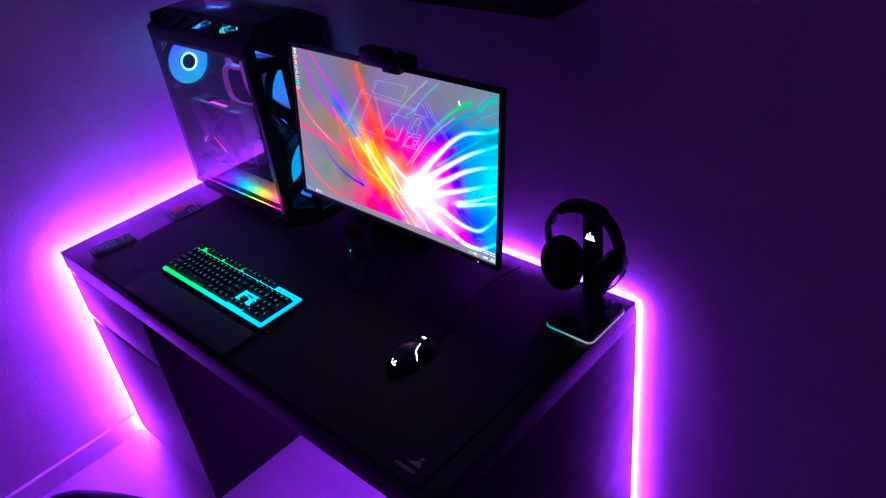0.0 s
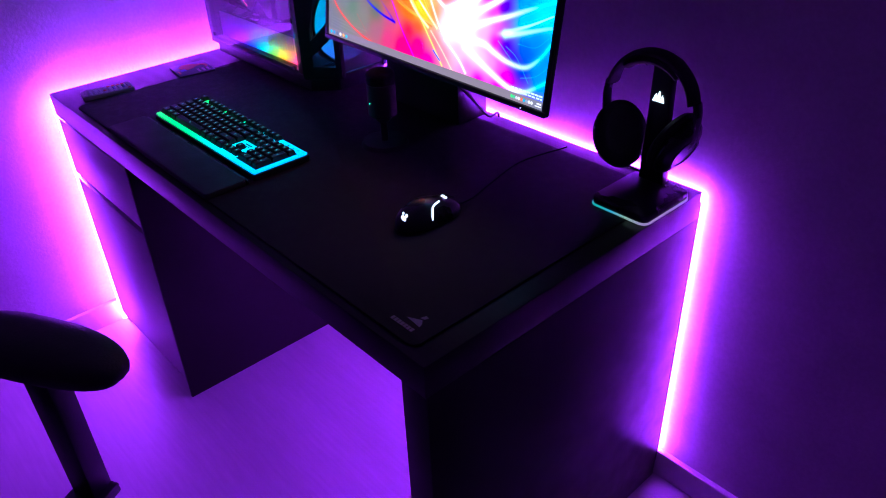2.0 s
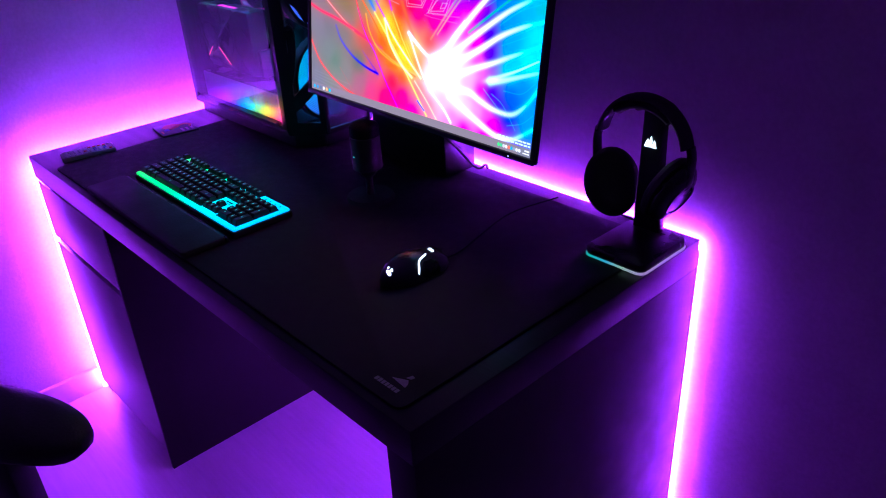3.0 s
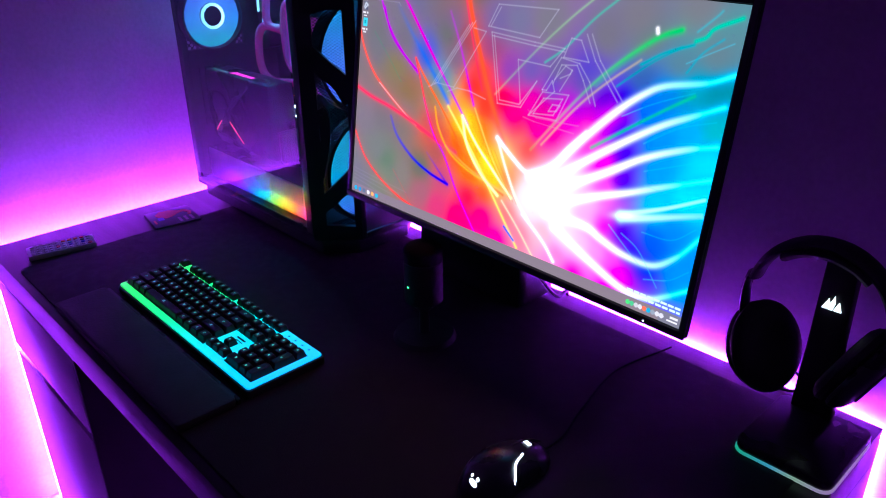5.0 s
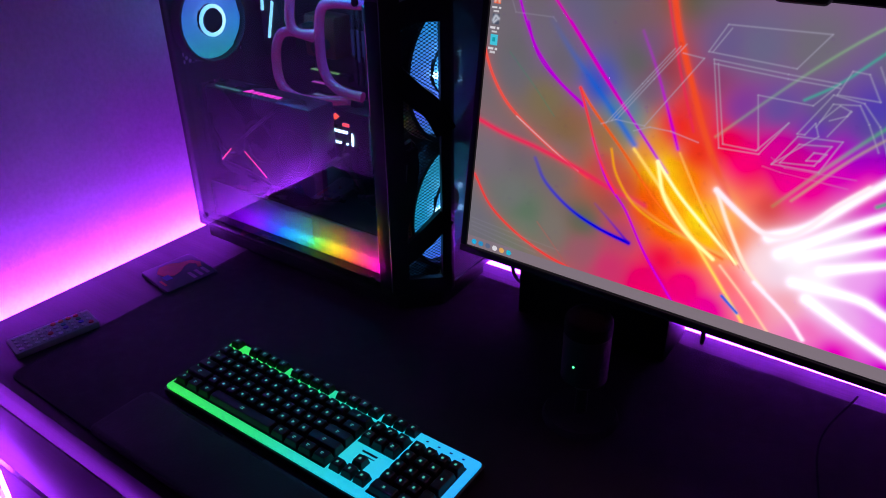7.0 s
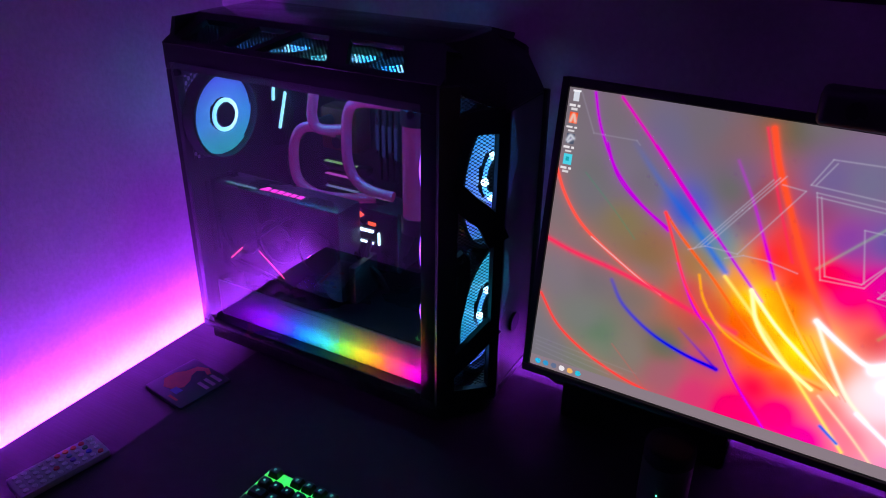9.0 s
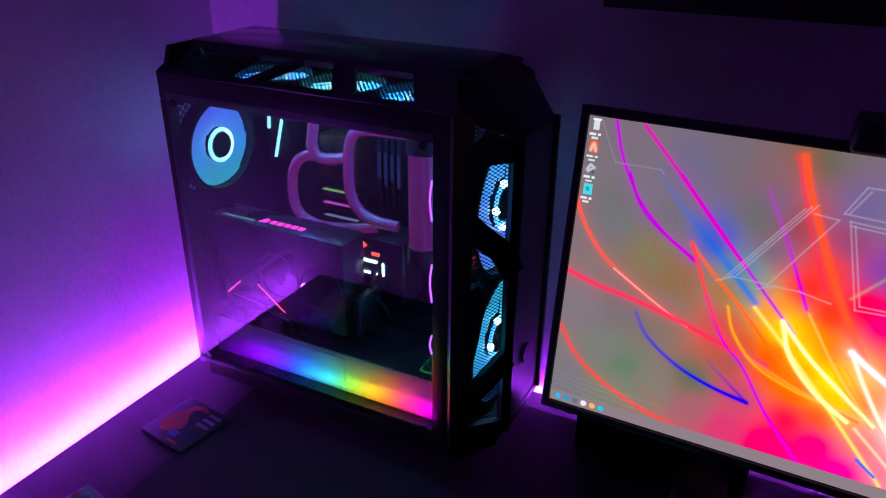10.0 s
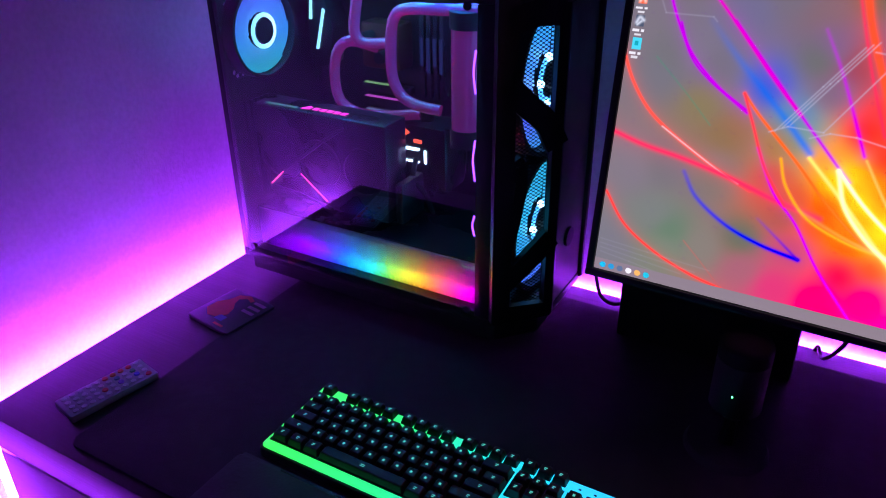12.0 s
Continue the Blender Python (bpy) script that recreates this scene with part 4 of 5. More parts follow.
for cx in (0.185, 0.305, 0.425):
    fan(cx, -0.115, 1.212, 0.057, (0, 0, 1), 7, BLADE_TOP, HALO_SOFT, 0.022, diodes=3, hub=0.40)

# the rear fan also lights the wall behind it through the grille
REAR_GLOW = glowing("rear_fan_light", (0.03, 0.40, 0.80), 10.0)
part("rear_ring", ring((0.0955, -0.155, 1.121), (1, 0, 0), 0.050, 0.056, 0.0006, 32), REAR_GLOW, pc, "ring of light facing the grille")
part("ring_holder", ring((0.0980, -0.155, 1.121), (1, 0, 0), 0.045, 0.0585, 0.0016, 32), BLACK, pc)

# motherboard, covers and cards
board = part("motherboard", box(0.115, 0.375, -0.020, -0.013, 0.895, 1.19), BOARD, pc, "dark circuit board with lit trim")
part("port_cover", prism([(0.115, 1.04), (0.150, 1.05), (0.165, 1.11), (0.140, 1.185), (0.115, 1.19)], 1, -0.062, -0.021, 0.003), STEEL, board)
CYAN_TRIM = glowing("trim_light", (0.25, 0.75, 1.0), 2.2)
part("trim_light", prism([(0.131, 1.075), (0.135, 1.075), (0.152, 1.135), (0.149, 1.138)], 1, -0.066, -0.0625), CYAN_TRIM, board, "slim glowing trim")
part("trim_light", prism([(0.122, 1.12), (0.126, 1.12), (0.130, 1.16), (0.127, 1.16)], 1, -0.066, -0.0625), CYAN_TRIM, board, "slim glowing trim")
part("heatsink", box(0.165, 0.30, -0.05, -0.021, 1.155, 1.185, 0.003), STEEL, board)
block = part("cpu_block", box(0.215, 0.285, -0.062, -0.021, 1.055, 1.125, 0.006), COPPER, board, "copper-toned cooling block")
part("fitting", rod((0.235, -0.062, 1.105), (0.235, -0.088, 1.105), 0.009), STEEL, block)
part("fitting", rod((0.265, -0.062, 1.08), (0.265, -0.088, 1.08), 0.009), STEEL, block)
for k in range(4):
    stick = part("memory_stick", box(0.318 + 0.011 * k, 0.325 + 0.011 * k, -0.058, -0.021, 1.02, 1.155, 0.001), SATIN, board)
    part("light_bar", box(0.319 + 0.011 * k, 0.324 + 0.011 * k, -0.0605, -0.0585, 1.07 - 0.01 * (k % 2), 1.11), glowing("stick_light", (0.12, 0.18, 0.9), 0.10), stick)
# coloured glints on the board, put in as thin glowing bars
for k, (c, p) in enumerate((((0.25, 0.6, 0.2), 0.9), ((0.7, 0.10, 0.7), 0.9), ((0.3, 0.4, 0.7), 0.6))):
    part("board_glint_bar", box(0.205, 0.268, -0.045, -0.038, 1.0262 - 0.022 * k, 1.0275 - 0.022 * k), glowing("board_glint", c, p * 0.8), board)
    part("slot_cover", box(0.195, 0.285, -0.038, -0.021, 1.012 - 0.022 * k, 1.024 - 0.022 * k, 0.002), STEEL, board)

gpu = part("graphics_card", box(0.098, 0.340, -0.190, -0.135, 0.868, 1.018, 0.006), SATIN, pc, "large dark graphics card mounted upright")
part("backplate", box(0.10, 0.335, -0.134, -0.131, 0.872, 1.014), STEEL, gpu)
for cx in (0.145, 0.222, 0.299):
    part("cooler_ring", ring((cx, -0.191, 0.942), (0, 1, 0), 0.033, 0.037, 0.002, 32), BLACK, gpu)
MAGENTA = glowing("card_writing", (1.0, 0.05, 0.65), 1.6)
RED_BAR = glowing("card_streak", (1.0, 0.10, 0.12), 3.5)
part("light_streak", tube([(0.124, -0.1935, 0.893), (0.150, -0.1935, 0.917)], 0.0011, 8, smooth=False), RED_BAR, gpu, "red lit streak")
part("light_streak", tube([(0.185, -0.1935, 0.920), (0.232, -0.1935, 0.884)], 0.0008, 8, smooth=False), RED_BAR, gpu, "red lit streak")
part("fin", tube([(0.160, -0.192, 0.925), (0.225, -0.192, 0.975), (0.27, -0.192, 1.005)], 0.003, 6, smooth=False), STEEL, gpu)
part("fin", tube([(0.128, -0.192, 0.888), (0.18, -0.192, 0.884), (0.24, -0.192, 0.872)], 0.003, 6, smooth=False), STEEL, gpu)
part("emblem", prism([(0.160, 0.945), (0.182, 0.948), (0.184, 0.925), (0.170, 0.910), (0.158, 0.928)], 1, -0.194, -0.1905, 0.001), STEEL, gpu)
part("lit_writing", join(*[box(0.205 + 0.0125 * k, 0.214 + 0.0125 * k, -0.178, -0.168, 1.0182, 1.0192) for k in range(5)]), MAGENTA, gpu, "glowing magenta writing")
part("lit_emblem", prism([(0.186, -0.180), (0.200, -0.178), (0.200, -0.168), (0.192, -0.165)], 2, 1.0182, 1.0192), MAGENTA, gpu, "glowing magenta emblem")
part("edge_light", box(0.120, 0.180, -0.183, -0.178, 1.0182, 1.0195), glowing("card_edge", (0.15, 0.7, 0.6), 0.35), gpu)
part("end_bracket", box(0.345, 0.358, -0.18, -0.12, 0.868, 0.93, 0.003), STEEL, gpu)

# pump with its white light bars
pump = part("pump", box(0.298, 0.392, -0.115, -0.05, 0.895, 0.998, 0.008), SATIN, pc, "dark pump housing with white light bars")
BAR = glowing("bar_light", (0.55, 0.85, 1.0), 6.0)
part("light_bar", box(0.304, 0.349, -0.119, -0.1155, 0.960, 0.964, 0.001), BAR, pump, "white light bar")
part("light_bar", box(0.301, 0.349, -0.119, -0.1155, 0.941, 0.944, 0.001), BAR, pump, "white light bar")
part("light_bar", box(0.357, 0.361, -0.119, -0.1155, 0.941, 0.963, 0.002), BAR, pump, "white light bar")
RED_MARK = glowing("red_mark", (1.0, 0.10, 0.05), 2.0)
part("lit_mark", prism([(0.316, 0.984), (0.325, 0.980), (0.333, 0.986), (0.325, 0.991)], 1, -0.118, -0.1155), RED_MARK, pump, "small red lit mark")
part("lit_mark", box(0.340, 0.353, -0.118, -0.1155, 0.972, 0.977), RED_MARK, pump, "small red lit mark")
part("fitting", rod((0.345, -0.085, 0.998), (0.345, -0.085, 1.014), 0.011), STEEL, pump)

res = part("reservoir", rod((0.430, -0.120, 1.010), (0.430, -0.120, 1.146), 0.022, seg=32), PINK_GLOW, pc, "clear reservoir full of pink coolant")
part("cap", rod((0.430, -0.120, 1.146), (0.430, -0.120, 1.168), 0.024, seg=32), BLACK, res)
part("cap", rod((0.430, -0.120, 0.985), (0.430, -0.120, 1.010), 0.024, seg=32), BLACK, res)
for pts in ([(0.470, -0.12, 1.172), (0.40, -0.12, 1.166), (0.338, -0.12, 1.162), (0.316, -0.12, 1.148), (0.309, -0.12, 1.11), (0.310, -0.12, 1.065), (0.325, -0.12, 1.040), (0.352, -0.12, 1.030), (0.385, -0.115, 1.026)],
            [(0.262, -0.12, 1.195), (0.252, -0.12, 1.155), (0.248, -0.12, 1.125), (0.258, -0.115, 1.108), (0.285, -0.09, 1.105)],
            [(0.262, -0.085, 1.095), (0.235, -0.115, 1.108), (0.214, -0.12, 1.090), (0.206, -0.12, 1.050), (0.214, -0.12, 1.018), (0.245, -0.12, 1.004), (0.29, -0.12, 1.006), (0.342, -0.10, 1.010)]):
    part("coolant_tube", tube(pts, 0.0082, 12, 8), PINK_GLOW, pc, "bent pink coolant tube")

part("sill", box(0.103, 0.503, PY0, PY0 + 0.003, 0.788, 0.7958), BLACK, pc)

# power supply cover with its strip of coloured light
part("shroud", box(0.100, 0.505, -0.208, -0.012, 0.788, 0.852, 0.002), SHROUD, pc, "grey power supply cover")
part("shroud_top", box(0.100, 0.505, -0.206, -0.012, 0.8525, 0.8545), SATIN, pc)
RAINBOW = spectrum("rainbow_strip", 0, 0.030, 0.415, [(0.0, (0.02, 0.0, 0.10)), (0.18, (0.25, 0.0, 0.9)), (0.34, (0.0, 0.03, 1.0)), (0.48, (0.0, 0.45, 0.75)), (0.58, (0.0, 0.8, 0.02)), (0.69, (0.8, 0.6, 0.0)), (0.79, (1.0, 0.12, 0.0)), (0.90, (1.0, 0.0, 0.3)), (1.0, (0.35, 0.0, 1.0))], 62.0)
part("light_strip", box(0.110, 0.500, -0.2300, -0.2270, 0.7885, 0.7912), RAINBOW, pc, "rainbow coloured light strip")
for z0, z1 in ((1.083, 1.137), (0.966, 1.022), (0.885, 0.915)):
    part("edge_light", tube([(0.479, -0.19, z0), (0.476, -0.19, (z0 + z1) / 2), (0.479, -0.19, z1)], 0.0014, 6, 5), EDGE_BLUE, pc, "thin violet lit edge")
part("cable", tube([(0.36, -0.10, 0.856), (0.365, -0.13, 0.90), (0.352, -0.14, 0.925), (0.345, -0.12, 0.95)], 0.004, 8), SOFT, pc)
part("cable", tube([(0.30, -0.09, 0.857), (0.31, -0.11, 0.885), (0.335, -0.13, 0.882), (0.355, -0.10, 0.857)], 0.004, 8), SOFT, pc)
for k in range(7):
    part("fin", box(0.172 + 0.018 * k, 0.176 + 0.018 * k, -0.056, -0.050, 1.156, 1.184), STEEL, board)
for k in range(5):
    part("slot_plate", box(0.093, 0.097, -0.200 + 0.012 * k, -0.192 + 0.012 * k, 0.90, 1.02), STEEL, pc)
for k, c in enumerate(((0.10, 0.5, 0.9), (0.9, 0.2, 0.1), (0.2, 0.7, 0.8))):
    part("status_diode", ball((0.372, -0.026, 0.955 + 0.03 * k), 0.0018, 0.0018, 0.0018, 8, 6), glowing("board_diode", c, 3.0), board)
for sx in (0.112, 0.494):
    for sz in (0.80, 1.198):
        part("thumb_screw", rod((sx, PY0 - 0.0065, sz), (sx, PY0 - 0.004, sz), 0.005), STEEL, pc)
for k in range(4):
    part("cable", tube([(0.372, -0.028 - 0.004 * k, 1.00 + 0.012 * k), (0.395, -0.055 - 0.004 * k, 0.995 + 0.012 * k), (0.415, -0.045 - 0.004 * k, 0.985 + 0.010 * k), (0.43, -0.016, 0.975 + 0.01 * k)], 0.003, 8), SOFT, pc)
part("shroud_plate", box(0.235, 0.345, -0.2092, -0.2082, 0.800, 0.846), SHROUD, pc, "thin grey cover plate")

# ---- keyboard ----
GLOWPLATE = spectrum("backlit_plate", 0, 0.0, 0.424, [(0.0, (0.02, 0.85, 0.06)), (0.4, (0.0, 0.75, 0.20)), (0.7, (0.0, 0.62, 0.75)), (1.0, (0.0, 0.45, 1.0))], 1.35)
LEGEND = glowing("key_legend", (0.10, 0.75, 0.55), 0.8)
KEYCAP = surface("keycap", (0.014, 0.014, 0.016), 0.45, grain=500, vary=0.2, bump=0.1)
KX, KY, KZ = 0.383, -0.541, DZ + 0.004
kb = thing("keyboard", "black mechanical keyboard on a glowing coloured base plate", "keyboard", (KX, KY, KZ))
part("case", slab(0, 0.424, 0, 0.126, 0.001, 0.013, 0.006, 0.002), BLACK, kb, local=True)
part("light_plate", slab(0.003, 0.421, 0.003, 0.123, 0.013, 0.0165, 0.005, 0.0008), GLOWPLATE, kb, "translucent plate glowing green to blue", local=True)
P = 0.01795
X_MAIN, X_NAV, X_PAD, Y_ROW = 0.008, 0.008 + 15.2 * P, 0.008 + 18.45 * P, 0.0145
wells = [(X_MAIN - 0.001, X_MAIN + 15 * P, Y_ROW - 0.001, Y_ROW + 5 * P), (X_NAV - 0.001, X_NAV + 3 * P, Y_ROW + 3 * P, Y_ROW + 5 * P), (X_PAD - 0.001, X_PAD + 4 * P, Y_ROW - 0.001, Y_ROW + 5 * P)]
for x0, x1, y0, y1 in wells:
    part("key_well", box(x0, x1, y0, y1, 0.0165, 0.0178), BLACK, kb, local=True)
keymesh, legendmesh = {}, {}


def keycap(w, h):
    if (w, h) not in keymesh:
        bm = bmesh.new()
        a = [bm.verts.new((sx * (w * P / 2 - 0.0008), sy * (h * P / 2 - 0.0008), 0)) for sx, sy in ((-1, -1), (1, -1), (1, 1), (-1, 1))]
        b = [bm.verts.new((sx * (w * P / 2 - 0.0030), sy * (h * P / 2 - 0.0030) + 0.0005, 0.0085)) for sx, sy in ((-1, -1), (1, -1), (1, 1), (-1, 1))]
        bm.faces.new(b)
        for i in range(4):
            bm.faces.new((a[i], a[(i + 1) % 4], b[(i + 1) % 4], b[i]))
        bmesh.ops.bevel(bm, geom=[e for e in bm.edges if not e.is_boundary], offset=0.0008, segments=1, affect="EDGES")
        me = bpy.data.meshes.new("key")
        bm.to_mesh(me)
        bm.free()
        me.materials.append(KEYCAP)
        keymesh[(w, h)] = me
    return keymesh[(w, h)]


def legend(kind):
    if kind not in legendmesh:
        wide = (0.0026, 0.0034, 0.0052)[kind]
        bm = join(box(-wide / 2, wide / 2, 0.0006, 0.0016, 0.0086, 0.0089), box(-wide / 2, wide / 2 - 0.001 * (kind != 2), -0.0016, -0.0005, 0.0086, 0.0089)) if kind else box(-wide / 2, wide / 2, -0.0014, 0.0016, 0.0086, 0.0089)
        me = bpy.data.meshes.new("legend")
        bm.to_mesh(me)
        bm.free()
        me.materials.append(LEGEND)
        legendmesh[kind] = me
    return legendmesh[kind]


def key(x, y, w=1.0, h=1.0, mark=0):
    ob = new("key", keycap(w, h))
    ob.parent = kb
    ob.location = (x + w * P / 2, y + h * P / 2, 0.0178)
    if mark is not None:
        lg = new("legend", legend(mark))
        lg.parent = ob


ROWS_OF_KEYS = [[1.25, 1.25, 1.25, 6.25, 1.25, 1.25, 1.25, 1.25], [2.25] + [1] * 10 + [2.75], [1.75] + [1] * 11 + [2.25], [1.5] + [1] * 12 + [1.5], [1] * 13 + [2]]
for r, row in enumerate(ROWS_OF_KEYS):
    x = X_MAIN
    for w in row:
        key(x, Y_ROW + r * P, w, 1.0, 0 if w == 1 else 1 if w < 6 else 2)
        x += w * P
YF = Y_ROW + 5.2 * P
for k, u in enumerate((0, 2, 3, 4, 5, 6.5, 7.5, 8.5, 9.5, 11, 12, 13, 14)):
    key(X_MAIN + u * P, YF, 1.0, 0.92, 1)
for k in range(3):
    key(X_NAV + k * P, YF, 1.0, 0.92, 1)
    for r in (3, 4):
        key(X_NAV + k * P, Y_ROW + r * P, 1.0, 1.0, 1)
    key(X_NAV + k * P, Y_ROW, 1.0, 1.0, 0)
key(X_NAV + P, Y_ROW + P, 1.0, 1.0, 0)
for r in range(5):
    for c in range(4):
        if (c == 3 and r in (0, 2)) or (r == 0 and c == 0):
            continue
        if c == 3 and r in (1, 3):
            key(X_PAD + 3 * P, Y_ROW + (r - 1) * P, 1.0, 2.0, 0)
        elif r == 0 and c == 1:
            key(X_PAD, Y_ROW, 2.0, 1.0, 0)
        else:
            key(X_PAD + c * P, Y_ROW + r * P, 1.0, 1.0, 0)
DARKMARK = surface("dark_print", (0.02, 0.02, 0.02), 0.5)
part("printed_mark", join(box(X_NAV + 0.014, X_NAV + 0.036, Y_ROW + 2.45 * P, Y_ROW + 2.62 * P, 0.0165, 0.0168), box(X_NAV + 0.020, X_NAV + 0.036, Y_ROW + 2.2 * P, Y_ROW + 2.28 * P, 0.0165, 0.0168)), DARKMARK, kb, "dark printed maker's mark", local=True)
for k in range(4):
    part("indicator", box(X_PAD + (0.5 + k * 0.95) * P - 0.0016, X_PAD + (0.5 + k * 0.95) * P + 0.0016, YF + 0.006, YF + 0.008, 0.0165, 0.0168), DARKMARK, kb, local=True)

rest = thing("wrist_rest", "flat black padded wrist rest before the keyboard", "wrist rest", (0.37, -0.648, DZ + 0.004))
part("pad", slab(0.370, 0.808, -0.640, -0.556, DZ + 0.004, DZ + 0.017, 0.008, 0.004), SOFT, rest)
part("front_edge", slab(0.372, 0.806, -0.5555, -0.5505, DZ + 0.004, DZ + 0.012, 0.002), SATIN, rest)

# ---- mouse ----
MOUSE_GLOW = glowing("mouse_light", (0.75, 0.90, 1.0), 3.0)
mouse = thing("mouse", "black gaming mouse with white glowing marks", "mouse", (1.140, -0.405, DZ + 0.004), -6)


def mouse_shell(grow=0.0):
    bm = bmesh.new()
    bmesh.ops.create_uvsphere(bm, u_segments=36, v_segments=20, radius=1.0)
    for v in bm.verts:
        f = v.co.y
        waist = 1.0 - 0.13 * math.exp(-((f - 0.15) / 0.35) ** 2) + 0.05 * f
        v.co.x *= (0.034 + grow) * waist
        top = 0.040 - 0.009 * f - 0.008 * f * f
        v.co.z = max(v.co.z, -0.15)
        v.co.z = 0.003 + (v.co.z + 0.15) / 1.15 * (top + grow)
        v.co.y *= 0.063 + grow
    return bm


part("shell", mouse_shell(), SATIN, mouse, local=True)
part("seam", tube([(0.0, 0.010, 0.0415), (0.0, 0.035, 0.0365), (0.0, 0.055, 0.024)], 0.0012, 6, smooth=True), BLACK, mouse, local=True)
part("wheel", rod((-0.004, 0.034, 0.0255), (0.004, 0.034, 0.0255), 0.008, seg=20), SOFT, mouse, local=True)
part("wheel_light", rod((-0.0045, 0.0335, 0.0310), (0.0045, 0.0335, 0.0310), 0.0032, seg=12), MOUSE_GLOW, mouse, "glowing wheel band", local=True)
part("side_light", tube([(0.029, -0.012, 0.012), (0.0285, -0.010, 0.026), (0.022, -0.004, 0.036), (0.016, 0.012, 0.0385)], 0.0014, 8), MOUSE_GLOW, mouse, "bent glowing line", local=True)
part("emblem", join(ball((0.006, -0.0520, 0.024), 0.0062, 0.003, 0.0062, 14, 8), ball((0.0015, -0.0485, 0.0305), 0.0018, 0.002, 0.003, 8, 6), ball((0.010, -0.0485, 0.0305), 0.0018, 0.002, 0.003, 8, 6)), MOUSE_GLOW, mouse, "round glowing emblem", local=True)
part("cable", tube([(0, 0.062, 0.006), (-0.006, 0.10, 0.004), (-0.03, 0.16, 0.002), (-0.06, 0.26, 0.002), (-0.05, 0.37, 0.002)], 0.0014, 8), DULL, mouse, local=True)

# ---- headset on its stand ----
RIM = spectrum("stand_rim", 0, 0.0, 0.115, [(0.0, (0.02, 0.85, 0.45)), (0.35, (0.10, 0.75, 1.0)), (0.6, (0.5, 0.9, 0.6)), (1.0, (0.75, 0.35, 1.0))], 0.38)
LOGO = glowing("stand_logo", (0.8, 1.0, 0.95), 2.2)
stand = thing("headset_stand", "black headset stand with glowing rim and emblem", "headset stand", (1.302, -0.180, DZ))
part("base", slab(1.297, 1.409, -0.174, -0.042, DZ + 0.006, DZ + 0.020, 0.014, 0.003), SATIN, stand)
part("rim_light", slab(1.2955, 1.4105, -0.1755, -0.0405, DZ + 0.0035, DZ + 0.0065, 0.015), RIM, stand, "thin glowing rim")
part("foot_plate", slab(1.303, 1.403, -0.168, -0.048, DZ, DZ + 0.0035, 0.012), SOFT, stand)
part("post", prism([(1.314, DZ + 0.018), (1.364, DZ + 0.018), (1.357, 0.85), (1.355, 0.962), (1.319, 0.962), (1.317, 0.85)], 1, -0.062, -0.044, 0.003), BLACK, stand)
part("cradle", tube([(1.308, -0.053, 0.955), (1.320, -0.053, 0.963), (1.336, -0.053, 0.966), (1.352, -0.053, 0.963), (1.364, -0.053, 0.955)], 0.006, 10, width=0.018, flat=(0, 1, 0)), BLACK, stand)
part("emblem", join(prism([(1.338, 0.896), (1.347, 0.896), (1.343, 0.908)], 1, -0.0645, -0.0622), prism([(1.331, 0.896), (1.337, 0.896), (1.339, 0.905), (1.337, 0.914)], 1, -0.0645, -0.0622), prism([(1.325, 0.896), (1.330, 0.896), (1.333, 0.903), (1.331, 0.909)], 1, -0.0645, -0.0622)), LOGO, stand, "white glowing emblem")
headset = thing("headset", "black over-ear headset hanging on its stand", "headset", (1.33, -0.055, 0.78))
HC = Vector((1.323, -0.064, 0.882))
arc = [(HC.x + 0.080 * math.cos(radians(a)), HC.y, HC.z + 0.010 + 0.083 * math.sin(radians(a))) for a in range(12, 170, 12)]
part("headband", tube(arc, 0.0065, 12, 4, width=0.017, flat=(0, 1, 0)), SOFT, headset)
part("band_pad", tube([(HC.x + 0.076 * math.cos(radians(a)), HC.y, HC.z + 0.008 + 0.074 * math.sin(radians(a))) for a in range(50, 132, 10)], 0.0075, 12, 4, width=0.017, flat=(0, 1, 0)), SOFT, headset, "padded cloth cushion")
for sx in (-1, 1):
    cx = HC.x + sx * (0.057 if sx < 0 else 0.057)
    tilt = Matrix.Translation((cx, HC.y, 0.817 if sx < 0 else 0.832)) @ Matrix.Rotation(radians(-34 if sx < 0 else -4), 4, "Z") @ Matrix.Rotation(radians(sx * 24), 4, "Y")
    lie = tilt @ Matrix.Diagonal((1, 1.04, 1.28, 1)) @ Matrix.Rotation(radians(90 * sx), 4, "Y")
    ear = part("ear_cup", lathe([(0.034, -0.003), (0.042, -0.001), (0.044, 0.003), (0.042, 0.010), (0.036, 0.016), (0.026, 0.020), (0.012, 0.021)], lie), SATIN, headset)
    part("cushion", lathe([(0.016, -0.016), (0.026, -0.021), (0.036, -0.022), (0.043, -0.018), (0.046, -0.012), (0.044, -0.005), (0.038, -0.002)], lie), SOFT, ear, "thick soft ear cushion")
    part("outer_ring", ring(tilt @ Vector((sx * 0.021, 0, 0)), tilt.to_3x3() @ Vector((1, 0, 0)), 0.026, 0.029, 0.0012, 32), STEEL, ear)
    part("yoke", tube([(HC.x + sx * 0.084, HC.y, 0.912), (HC.x + sx * 0.088, HC.y, 0.892), (HC.x + sx * 0.087, HC.y, 0.865), (HC.x + sx * 0.084, HC.y, 0.845)], 0.0045, 10, 5, width=0.012, flat=(0, 1, 0)), SATIN, headset)
part("cable", tube([(1.262, -0.062, 0.795), (1.275, -0.05, 0.772), (1.30, -0.03, 0.776), (1.315, -0.02, 0.755), (1.29, -0.012, 0.733), (1.25, -0.01, 0.7325)], 0.0020, 8), SOFT, headset)

